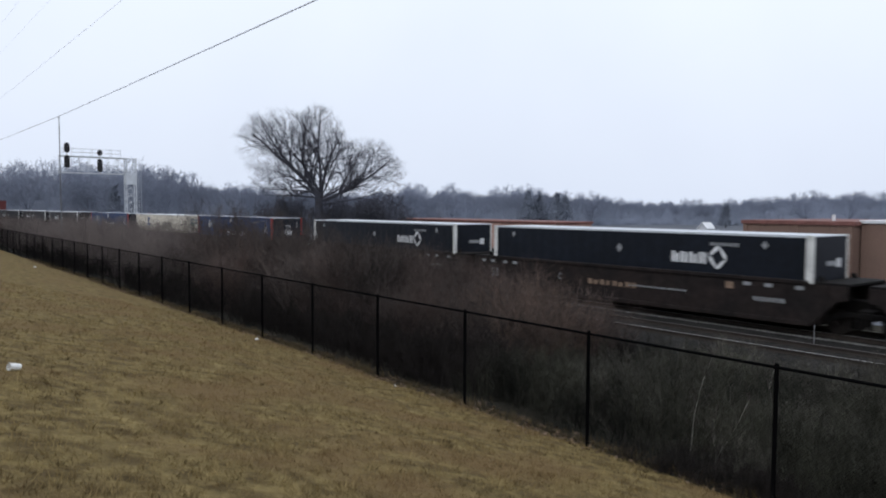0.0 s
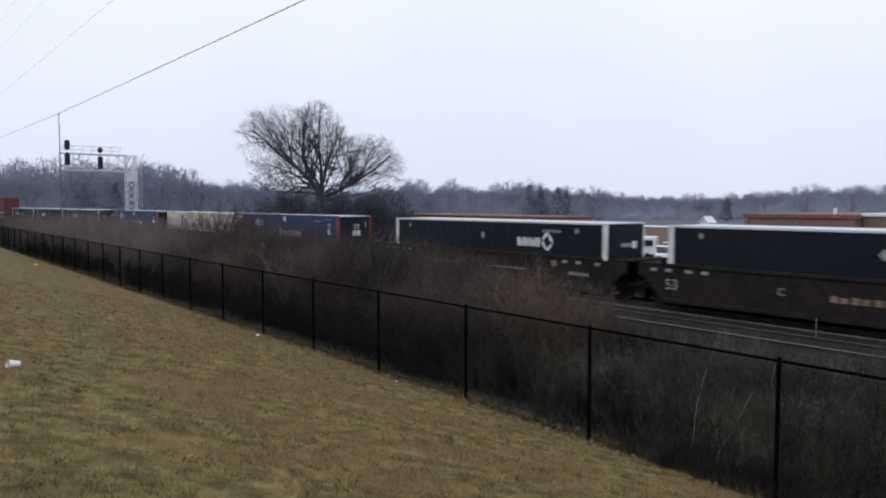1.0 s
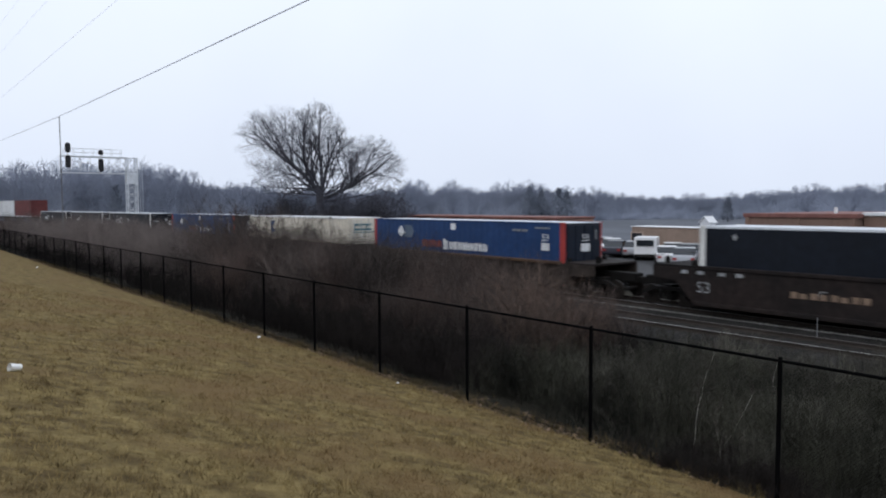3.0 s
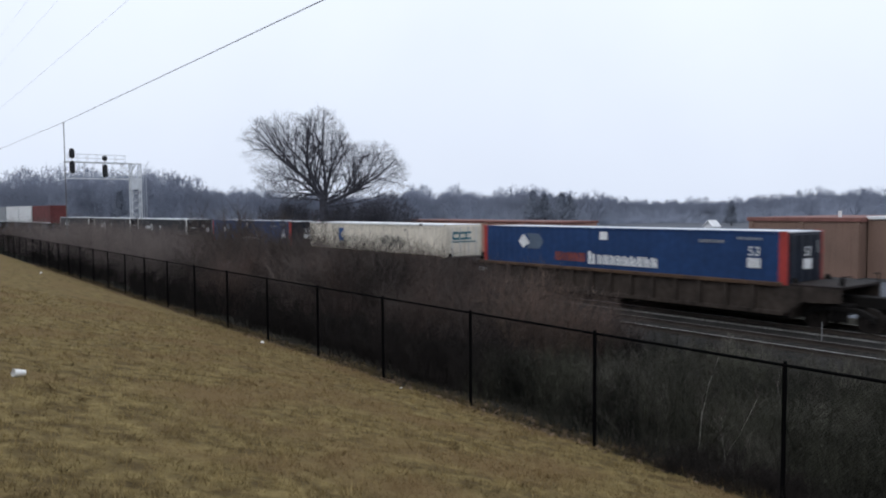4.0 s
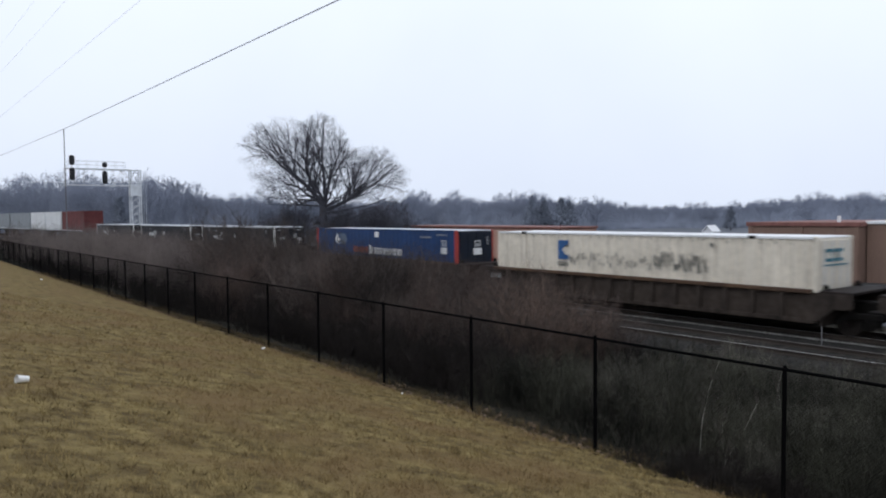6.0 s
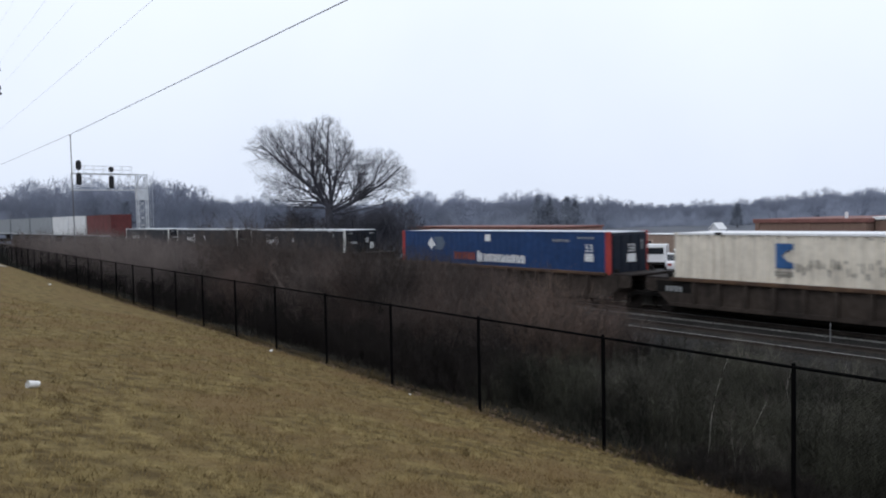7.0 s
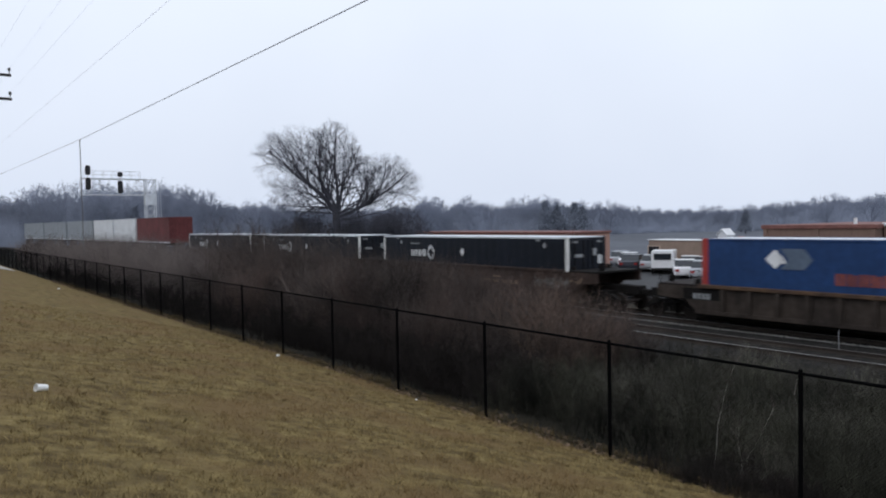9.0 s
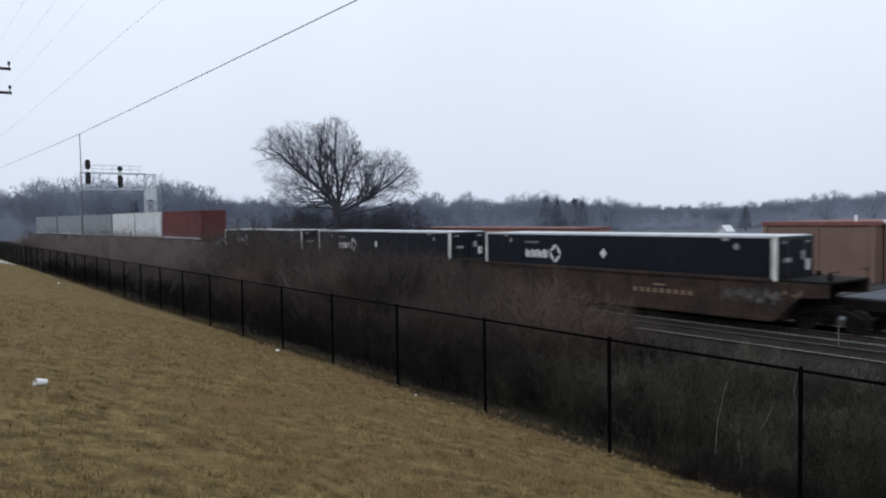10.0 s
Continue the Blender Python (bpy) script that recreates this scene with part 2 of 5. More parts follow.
M_WHEEL = mat("wheel_steel", (0.022, 0.018, 0.016), 0.65, 0.2, vary=0.25, fine=8, spec=0.15)
M_REDBOX = mat("red_trailer_paint", (0.135, 0.036, 0.036), 0.75, vary=0.25, fine=4, coarse=0.5, bump=0.05, stain=0.25)
M_WHITEBOX = mat("white_trailer_paint", (0.66, 0.68, 0.70), 0.55, vary=0.1, fine=4, bump=0.04, stain=0.2)
M_GREYBOX = mat("grey_trailer_paint", (0.25, 0.275, 0.30), 0.6, vary=0.12, fine=4, bump=0.04, stain=0.2)
M_BRICK = mat("brown_brick", (0.205, 0.132, 0.104), 0.9, vary=0.18, fine=12, coarse=0.35, bump=0.2, tint=(0.17, 0.113, 0.09), stain=0.12)
M_SALMON = mat("salmon_brick", (0.40, 0.235, 0.185), 0.9, vary=0.15, fine=12, coarse=0.4, bump=0.2, tint=(0.34, 0.2, 0.16), stain=0.15)
M_SALMONTRIM = mat("pale_trim", (0.42, 0.33, 0.28), 0.8, vary=0.15, fine=6)
M_COPING = mat("red_coping", (0.20, 0.088, 0.075), 0.7, vary=0.2, fine=6)
M_TAN = mat("tan_wall", (0.27, 0.20, 0.16), 0.9, vary=0.15, fine=2, coarse=0.2)
M_ROOFW = mat("white_roof", (0.72, 0.73, 0.75), 0.6, vary=0.1, fine=3)
M_ASPHALT = mat("wet_asphalt", (0.052, 0.054, 0.058), 0.75, vary=0.3, fine=5, coarse=0.2, spec=0.2)
M_CONCRETE = mat("concrete", (0.42, 0.41, 0.39), 0.9, vary=0.2, fine=8, coarse=0.6)
M_GLASS = mat("dark_window_glass", (0.02, 0.024, 0.03), 0.1, vary=0.1, bump=0, spec=0.5)
M_RUBBER = mat("tyre_rubber", (0.02, 0.02, 0.02), 0.85, vary=0.2)
M_CARW = mat("white_car_paint", (0.74, 0.75, 0.77), 0.3, vary=0.05, bump=0, spec=0.5)
M_CARS = mat("silver_car_paint", (0.40, 0.42, 0.45), 0.3, 0.4, vary=0.05, bump=0, spec=0.5)
M_CARD = mat("dark_car_paint", (0.03, 0.035, 0.05), 0.3, vary=0.05, bump=0, spec=0.5)
M_LAMP = mat("tail_lamp_plastic", (0.3, 0.02, 0.02), 0.3, vary=0.05, bump=0)
M_CUP = mat("white_paper_cup", (0.82, 0.82, 0.80), 0.6, vary=0.06, fine=12, bump=0.03)
M_LEAF = mat("dead_leaf", (0.165, 0.118, 0.082), 0.9, vary=0.3, fine=10, bump=0, per=-0.4, spec=0.05)


# ---- mesh helpers ----
def thing(name, m, label, category, group="", kind=""):
    ob = new(name)
    ob.empty_display_size = 0.2
    ob.matrix_basis = m
    return tagged(ob, label, category, group, kind)


def link(name, bm, material, parent=None, label="", smooth=False):
    me = bpy.data.meshes.new(name)
    if isinstance(bm, Soup):
        me.from_pydata(bm.v, [], bm.f)
    else:
        bm.to_mesh(me)
        bm.free()
    for k in (material if isinstance(material, (list, tuple)) else [material]):
        me.materials.append(k)
    if smooth:
        me.polygons.foreach_set("use_smooth", [True] * len(me.polygons))
    ob = new(name, me)
    ob.parent = parent
    return tagged(ob, label)


def part(name, bm, material, parent, label="", smooth=False):
    return link(name, bm, material, parent, label, smooth)


def again(ob, parent, m, name=None):
    """The same mesh once more, as another part."""
    o = new(name or ob.name.split(".")[0], ob.data)
    o.parent = parent
    o.matrix_basis = m
    return o


def box(bm, x0, x1, y0, y1, z0, z1, bevel=0.0):
    r = bmesh.ops.create_cube(bm, size=1.0)
    bmesh.ops.scale(bm, vec=(x1 - x0, y1 - y0, z1 - z0), verts=r["verts"])
    bmesh.ops.translate(bm, vec=((x0 + x1) / 2, (y0 + y1) / 2, (z0 + z1) / 2), verts=r["verts"])
    if bevel:
        es = list({e for v in r["verts"] for e in v.link_edges})
        bmesh.ops.bevel(bm, geom=es, offset=bevel, segments=1, affect="EDGES")
    return bm


def boxes(*rows, bevel=0.0):
    bm = bmesh.new()
    for r in rows:
        box(bm, *r, bevel=bevel)
    return bm


def prism(bm, pts, y0, y1):
    """A profile in x and z, drawn out from y0 to y1."""
    a = [bm.verts.new((x, y0, z)) for x, z in pts]
    b = [bm.verts.new((x, y1, z)) for x, z in pts]
    bm.faces.new(a)
    bm.faces.new(b[::-1])
    for i in range(len(pts)):
        j = (i + 1) % len(pts)
        bm.faces.new((a[j], a[i], b[i], b[j]))
    bmesh.ops.recalc_face_normals(bm, faces=bm.faces)
    return bm


class Soup:
    """Vertices and faces gathered in lists, for large meshes."""

    def __init__(self):
        self.v, self.f = [], []

    def tube(self, p, q, r0, r1, n=4):
        p, q = Vector(p), Vector(q)
        d = q - p
        if d.length < 1e-6:
            return
        a = d.orthogonal().normalized()
        b = d.normalized().cross(a)
        k = len(self.v)
        for c, r in ((p, r0), (q, r1)):
            for i in range(n):
                w = 2 * math.pi * i / n
                self.v.append(tuple(c + (a * math.cos(w) + b * math.sin(w)) * r))
        for i in range(n):
            j = (i + 1) % n
            self.f.append((k + i, k + j, k + n + j, k + n + i))

    def rod(self, p, q, r, n=8):
        """A closed tube."""
        self.tube(p, q, r, r, n)
        k = len(self.v)
        self.f.append(tuple(range(k - n, k)))
        self.f.append(tuple(range(k - 2 * n, k - n))[::-1])

    def spike(self, p, q, w):
        """A flat tapering blade from p to q."""
        p, q = Vector(p), Vector(q)
        a = (q - p).orthogonal().normalized()
        a.rotate(Matrix.Rotation(random.uniform(0, 6.28), 3, (q - p).normalized()))
        k = len(self.v)
        self.v += [tuple(p - a * w), tuple(p + a * w), tuple(q)]
        self.f.append((k, k + 1, k + 2))

    def bar(self, p, q, w):
        """A square bar."""
        self.tube(p, q, w, w, 4)

    def add(self, other, m):
        k = len(self.v)
        arr = np.array(other.v) @ np.array(m.to_3x3()).T + np.array(m.translation)
        self.v += arr.tolist()
        self.f += [tuple(i + k for i in f) for f in other.f]


def lettering(text, height, material, parent, m, label=""):
    cu = bpy.data.curves.new("lettering", "FONT")
    cu.body, cu.size, cu.extrude, cu.align_x = text, height / 0.7, 0.003, "CENTER"
    tmp = bpy.data.objects.new("tmp", cu)
    me = bpy.data.meshes.new_from_object(tmp)
    bpy.data.objects.remove(tmp)
    me.materials.clear()
    me.materials.append(material)
    ob = new("lettering", me)
    ob.parent, ob.matrix_basis = parent, m
    return tagged(ob, label)


# ---- ground: one sheet, lawn this side of the fence, weeds beyond ----
def ground():
    offs = [-2500, -800, -250, -80, -30, -12, -6, -4.4, -4] + [-4 + 0.32 * i for i in range(1, 40)] + [FENCE, 9.4, 10.5, 12, 13, 15, 17, 18.4, 20, 24, 28, 34, 45, 60, 120, 300, 800, 3000]
    ss = [-3000, -800, -200, -60, -25, -12] + [-8 + 0.6 * i for i in range(0, 150)] + [90, 100, 120, 150, 200, 300, 600, 1500, 4000]
    bm = bmesh.new()
    grid = []
    for s in ss:
        row = []
        for o in offs:
            z = ground_z(o)
            if -30 < s < 95 and -6 < o < 20:
                z += 0.05 * noise.noise(Vector((s * 0.35, o * 0.35, 1))) + 0.028 * noise.noise(Vector((s * 1.4, o * 1.4, 5)))
            row.append(bm.verts.new(at(s, o, z)))
        grid.append(row)
    for i in range(len(ss) - 1):
        for j in range(len(offs) - 1):
            f = bm.faces.new((grid[i][j], grid[i][j + 1], grid[i + 1][j + 1], grid[i + 1][j]))
            mid = (offs[j] + offs[j + 1]) / 2
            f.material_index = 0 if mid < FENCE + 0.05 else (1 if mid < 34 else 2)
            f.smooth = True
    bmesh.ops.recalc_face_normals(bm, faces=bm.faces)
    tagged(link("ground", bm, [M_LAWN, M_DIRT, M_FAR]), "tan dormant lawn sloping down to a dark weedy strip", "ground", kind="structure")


ground()


def lawn_height(s, o):
    return ground_z(o) + 0.05 * noise.noise(Vector((s * 0.35, o * 0.35, 1))) + 0.028 * noise.noise(Vector((s * 1.4, o * 1.4, 5)))


def grass():
    """Short dry blades in tufts, thicker in patches."""
    rnd = random.Random(4)
    g = Soup()
    made = 0
    while made < 190000:
        d = 0.4 + 26 * rnd.random() ** 1.5
        w = radians(rnd.gauss(-2, 42))
        x, y = d * math.sin(-w), d * math.cos(w)
        o = x * N.x + y * N.y
        s = x * U.x + y * U.y
        if o > FENCE - 0.1 or s < -20:
            continue
        patch = 0.6 * noise.noise(Vector((x * 0.8, y * 0.8, 3))) + 0.9 * noise.noise(Vector((x * 4.0, y * 4.0, 8)))
        if patch < rnd.uniform(-1.1, 0.1):
            continue
        z = lawn_height(s, o)
        far = 1 + d / 12
        for k in range(3):
            h = rnd.uniform(0.026, 0.07) * (1 + 1.2 * noise.noise(Vector((x * 3.6, y * 3.6, z * 3.6))))
            a = rnd.uniform(0, 6.28)
            lean = rnd.uniform(0.2, 1.3) * h
            px, py = x + rnd.gauss(0, 0.025), y + rnd.gauss(0, 0.025)
            b = rnd.uniform(0, 6.28)
            ww = 0.0028 * far
            i = len(g.v)
            g.v += [(px - ww * math.cos(b), py - ww * math.sin(b), z - 0.01), (px + ww * math.cos(b), py + ww * math.sin(b), z - 0.01), (px + lean * math.cos(a), py + lean * math.sin(a), z + h)]
            g.f.append((i, i + 1, i + 2))
            made += 1
    tagged(link("lawn_grass", g, M_BLADE), "short dry tan winter grass in uneven tufts", "grass", kind="stuff")


grass()


def tufts():
    """Thicker brown tufts that break up the mown grass."""
    rnd = random.Random(5)
    g = Soup()
    for i in range(1100):
        d = 0.6 + 19 * rnd.random() ** 1.2
        w = radians(rnd.gauss(-2, 42))
        x, y = d * math.sin(-w), d * math.cos(w)
        o, s = x * N.x + y * N.y, x * U.x + y * U.y
        if o > FENCE - 0.3 or s < -20 or noise.noise(Vector((x * 0.5, y * 0.5, 9))) < rnd.uniform(-0.5, 0.3):
            continue
        z = lawn_height(s, o)
        size = rnd.uniform(0.03, 0.09)
        for k in range(26):
            a, r = rnd.uniform(0, 6.28), size * rnd.random() ** 0.5
            p = Vector((x + r * math.cos(a), y + r * math.sin(a), z - 0.01))
            h = rnd.uniform(0.025, 0.055)
            b = rnd.uniform(0, 6.28)
            ww = 0.003 * (1 + d / 10)
            n = len(g.v)
            g.v += [(p.x - ww * math.cos(b), p.y - ww * math.sin(b), p.z), (p.x + ww * math.cos(b), p.y + ww * math.sin(b), p.z), (p.x + math.cos(a) * h * 0.9, p.y + math.sin(a) * h * 0.9, p.z + h)]
            g.f.append((n, n + 1, n + 2))
    tagged(link("grass_tufts", g, M_TUFT), "brown tufts standing in the dry lawn", "grass", kind="stuff")


tufts()


# ---- tracks ----
def strip(off0, prof, s0, s1, step, material, name, parent=None):
    """A profile of (across, z) drawn along the bent track."""
    sp = Soup()
    k = int((s1 - s0) / step) + 1
    n = len(prof)
    for i in range(k):
        m = rail_pose(s0 + i * step, off0)
        for o, z in prof:
            sp.v.append(tuple(m @ Vector((0, o, z))))
    for i in range(k - 1):
        for j in range(n - 1):
            a = i * n + j
            sp.f.append((a, a + 1, a + n + 1, a + n))
    return link(name, sp, material, parent)


bed = strip(TRACK - SPACING / 2, [(-6.2, -0.95), (-4.1, -0.3), (-3.4, -0.16), (-0.8, -0.16), (0, -0.24), (0.8, -0.16), (3.4, -0.16), (4.1, -0.3), (6.2, -0.95)], -60, 330, 3, M_BALLAST, "ballast")
tagged(bed, "grey crushed stone ballast under two tracks", "ballast", kind="structure")


def track(off, name_label, head):
    t = thing("railway_track", Matrix(), name_label, "railway track", "railway tracks", "structure")
    tie0 = None
    for i in range(110):
        m = rail_pose(-4 + i * 0.56, off, -0.17)
        if tie0 is None:
            tie0 = part("tie", boxes((-0.11, 0.11, -1.3, 1.3, -0.12, 0.02), bevel=0.012), M_TIE, t)
            tie0.matrix_basis = m
        else:
            again(tie0, t, m)
    for side in (-0.7525, 0.7525):
        prof = [(side - 0.07, -0.15), (side - 0.07, -0.13), (side - 0.012, -0.11), (side - 0.012, -0.035), (side - 0.036, -0.03), (side - 0.036, -0.004), (side + 0.036, -0.004), (side + 0.036, -0.03), (side + 0.012, -0.035), (side + 0.012, -0.11), (side + 0.07, -0.13), (side + 0.07, -0.15)]
        r = strip(off, prof, -60, 330, 2, M_RAIL, "rail", t)
        strip(off, [(side - 0.036, -0.002), (side, 0.0), (side + 0.036, -0.002)], -60, 330, 2, head if side < 0 else M_FARHEAD, "rail_head", r)


track(TRACK, "railway track carrying the container train", M_RAILTOP)
track(TRACK - SPACING, "empty railway track with worn rails on grey ballast", M_RAILTOP)


# ---- fence ----
def fence():
    posts = list(range(-7, 33))
    bay = Soup()
    r, h, pitch = 0.0014, 1.76, 0.048
    L = 3.05
    k = int((L + h) / pitch) + 1
    for i in range(k):
        for sgn in (1, -1):
            x0 = -h + i * pitch
            a, b = x0, x0 + h
            za, zb = 0.0, h
            if a < 0:
                za, a = -a, 0.0
            if b > L:
                zb, b = h - (b - L), L
            if b <= a:
                continue
            if sgn < 0:
                a, b = L - a, L - b
            y = 0.004 * sgn
            bay.tube((a, y, za), (b, y, zb), r, r, 3)
    first = {}
    for n in posts:
        s = 10.5 + (n - 3) * 3.05
        f = thing("chain_link_fence", plan_pose(s, FENCE, 0.43) @ pose(0, 0, 0, 0, 0, 180), "black chain-link fence bay at the foot of the lawn", "fence", "fence bays")
        if not first:
            sp = Soup()
            sp.rod((0, 0, -0.25), (0, 0, 1.80), 0.030, 10)
            first["post"] = part("post", sp, M_FENCE, f)
            sp = Soup()
            sp.rod((0, 0, 1.80), (0, 0, 1.815), 0.037, 10)
            sp.rod((0, 0, 1.815), (0, 0, 1.85), 0.026, 10)
            first["post_cap"] = part("post_cap", sp, M_FENCE, f)
            sp = Soup()
            sp.rod((0.02, 0, 1.80), (3.03, 0, 1.80), 0.021, 8)
            first["top_rail"] = part("top_rail", sp, M_FENCE, f)
            first["wire_mesh"] = part("wire_mesh", bay, M_FENCE, f)
            sp = Soup()
            sp.rod((0, 0.0, 0.05), (3.05, 0.0, 0.05), 0.003, 4)
            first["tension_wire"] = part("tension_wire", sp, M_FENCE, f)
        else:
            for nm, o in first.items():
                again(o, f, Matrix(), nm)


fence()


# ---- bare plants ----
def reach_to(lobes, p, d, far):
    """How far a branch from p may run along d before it leaves the crown."""
    best = 0.0
    for c, r in lobes:
        q = Vector(((p.x - c[0]) / r[0], (p.y - c[1]) / r[1], (p.z - c[2]) / r[2]))
        e = Vector((d.x / r[0], d.y / r[1], d.z / r[2]))
        a, h, k = e.dot(e), q.dot(e), q.dot(q) - 1
        disc = h * h - a * k
        if disc > 0:
            best = max(best, (-h + math.sqrt(disc)) / a)
    return min(best, far)


def bare_crown(rnd, lobes, fork, trunk_r, limbs, counts, twig, thick=1.0, rise=0.0, upward=0.10, arms=()):
    """A trunk that parts into long limbs, which fork again and again inside the lobes: wood and fine twigs.
    arms: main limbs by start height, start beside the trunk, tilt, depth, length, curl and radius."""
    wood, fine = Soup(), Soup()
    n = 6
    lean = Vector((rnd.gauss(0, 0.02), rnd.gauss(0, 0.02), 1))
    p0 = Vector((0, 0, -0.1))
    for k in range(n):
        q = p0 + lean * (fork + 0.1) / n
        flare = 1.35 if k == 0 else 1.0
        wood.tube(p0, q, trunk_r * (1.0 - 0.035 * k) * flare, trunk_r * (1.0 - 0.035 * (k + 1)), 10)
        p0 = q
    for k in range(4 if rise else 0):
        q = p0 + (lean + Vector((rnd.gauss(0, 0.06), rnd.gauss(0, 0.06), 0))) * rise / 4
        wood.tube(p0, q, trunk_r * (0.78 - 0.15 * k), trunk_r * (0.78 - 0.15 * (k + 1)), 8)
        p0 = q

    def branch(p, d, ln, r, level, curl=0.0):
        segs = max(2, min(7, int(ln / 0.55)))
        step = ln / segs
        pts = [p]
        for k in range(segs):
            wig = 0.12 if level else 0.07
            d = (d + Vector((rnd.gauss(0, wig), rnd.gauss(0, wig), rnd.gauss(0.02, wig)))).normalized()
            if curl:
                d.rotate(Matrix.Rotation(curl / segs, 3, "Y"))
            q = p + d * step
            r0, r1 = r * (1 - 0.8 * k / segs), r * (1 - 0.8 * (k + 1) / segs)
            if level < 2:
                wood.tube(p, q, r0, r1, 7 if r0 > 0.1 else 5)
            elif level == 2:
                wood.tube(p, q, r0, r1, 3)
            else:
                fine.spike(p, p + (q - p) * 1.6, max(r0, twig))
            pts.append(q)
            p = q
        if level >= len(counts):
            return
        for i in range(counts[level]):
            first = 0.22 if level else 0.14
            f = first + (1 - first) * (i + rnd.random()) / counts[level]
            k = min(int(f * segs), segs - 1)
            o = pts[k] + (pts[k + 1] - pts[k]) * (f * segs - k)
            along = (pts[k + 1] - pts[k]).normalized()
            side = along.orthogonal().normalized()
            side.rotate(Matrix.Rotation(rnd.uniform(0, 6.28), 3, along))
            ang = radians(rnd.uniform(28, 66))
            e = (along * math.cos(ang) + side * math.sin(ang) + Vector((0, 0, upward))).normalized()
            room = reach_to(lobes, o, e, 99)
            want = ln * (0.34 + 0.42 * (1 - f)) * rnd.uniform(0.75, 1.25)
            want = min(want, room * rnd.uniform(0.7, 1.2) * (1 + 0.38 * noise.noise(o * 0.55 + e * 1.3)) + 0.25)
            if want > 0.15:
                branch(o, e, want, max(r * (1 - 0.8 * f) * 0.6, twig), level + 1)

    for h, out, tilt, depth, ln, curl, r in arms:
        a, e = radians(tilt), radians(depth)
        d = Vector((math.sin(a) * math.cos(e), math.sin(e), math.cos(a) * math.cos(e)))
        branch(Vector((out, 0.3 * math.sin(e), h)), d, ln, r, 0, radians(curl))
    for i in range(limbs):
        c, r = lobes[i % len(lobes)]
        v = Vector((rnd.gauss(0, 1), rnd.gauss(0, 1), rnd.gauss(0.25, 0.8))).normalized()
        goal = Vector((c[0] + v.x * r[0] * 0.75, c[1] + v.y * r[1] * 0.75, c[2] + v.z * r[2] * 0.75))
        start = lean * (fork * rnd.uniform(0.82, 1.0) + rise * rnd.random())
        start.x, start.y = start.x + rnd.gauss(0, 0.05), start.y + rnd.gauss(0, 0.05)
        d = (goal - start).normalized()
        if d.z < 0.1:
            d = Vector((d.x, d.y, 0.1)).normalized()
        room = reach_to(lobes, start, d, 99)
        if room > 0.6:
            branch(start, d, room * rnd.uniform(0.9, 1.05), trunk_r * rnd.uniform(0.32, 0.5) * thick, 0)
    return wood, fine


def big_tree():
    rnd = random.Random(12)
    lobes = [((-3.7, 0, 10.4), (3.8, 4.0, 3.5)), ((-0.3, 0, 10.6), (2.6, 3.6, 3.6)), ((4.4, 0, 8.4), (3.6, 3.8, 2.9)), ((0.6, 0, 7.0), (6.2, 4.0, 1.5)), ((-4.2, 0, 8.0), (2.4, 3.0, 1.9))]
    arms = [(5.9, 0.0, -41, 6, 8.7, -28, 0.24), (7.3, -0.9, -34, -16, 6.4, 40, 0.15), (6.0, 0.0, -13, 12, 7.6, -12, 0.17), (6.3, 0.0, -4, -14, 7.2, 4, 0.15),
            (5.9, 0.05, 12, 8, 7.0, 8, 0.16), (8.3, 0.45, 50, -10, 3.4, -8, 0.09), (5.5, 0.1, 64, -6, 7.8, -18, 0.19), (6.2, 1.7, 24, 14, 5.4, 10, 0.12),
            (5.8, 0.9, 72, 12, 6.6, -8, 0.12), (5.2, 0.2, 86, -8, 6.4, -12, 0.10), (6.1, -0.15, -70, -8, 5.4, -26, 0.11), (7.2, -0.9, -76, 14, 5.0, -6, 0.10),
            (8.3, -2.3, -42, -10, 5.4, 6, 0.12)]
    arms += [(5.8, 0.0, tilt, depth, 5.4, -tilt * 0.15, 0.095) for tilt, depth in ((-30, 46), (34, -44), (-62, 34), (-66, -36), (62, 36), (72, -30), (-84, 10), (10, 55))]
    wood, fine = bare_crown(rnd, lobes, 6.0, 0.46, 0, (12, 7, 5, 3), 0.0055, 1.0, 0.0, 0.10, arms)
    m = Matrix.Translation(at(61, 33.25, -0.75)) @ Matrix.Rotation(radians(10), 4, "Z")
    t = thing("bare_tree", m, "large spreading leafless tree with dark bark behind the train", "tree")
    part("trunk", wood, M_BARK, t)
    part("crown", fine, M_BARK, t)


big_tree()


def small_tree(seed, h, spread, twig=0.03, limbs=10, counts=(6, 5, 5)):
    rnd = random.Random(seed)
    lobes = [((0, 0, h * 0.62), (spread, spread, h * 0.38)), ((rnd.uniform(-1, 1), 0, h * 0.45), (spread * 0.9, spread * 0.9, h * 0.3))]
    return bare_crown(rnd, lobes, h * 0.26, 0.2, limbs, counts, twig)


def conifer(seed, h, r):
    """A blunt, ragged evergreen."""
    rnd = random.Random(seed)
    sp = Soup()
    for i in range(1300):
        f = rnd.random()
        w = rnd.uniform(0, 6.28)
        rr = r * (1 - f) ** 0.75 * rnd.uniform(0.45, 1.0) * (0.85 + 0.5 * noise.noise(Vector((w, f * 3, seed)))) + 0.1
        p = Vector((rr * math.cos(w), rr * math.sin(w), h * (0.08 + 0.88 * f)))
        sp.spike(p, p + Vector((rnd.gauss(0, 0.5), rnd.gauss(0, 0.5), rnd.uniform(0.1, 0.9))), 0.10)
    return sp


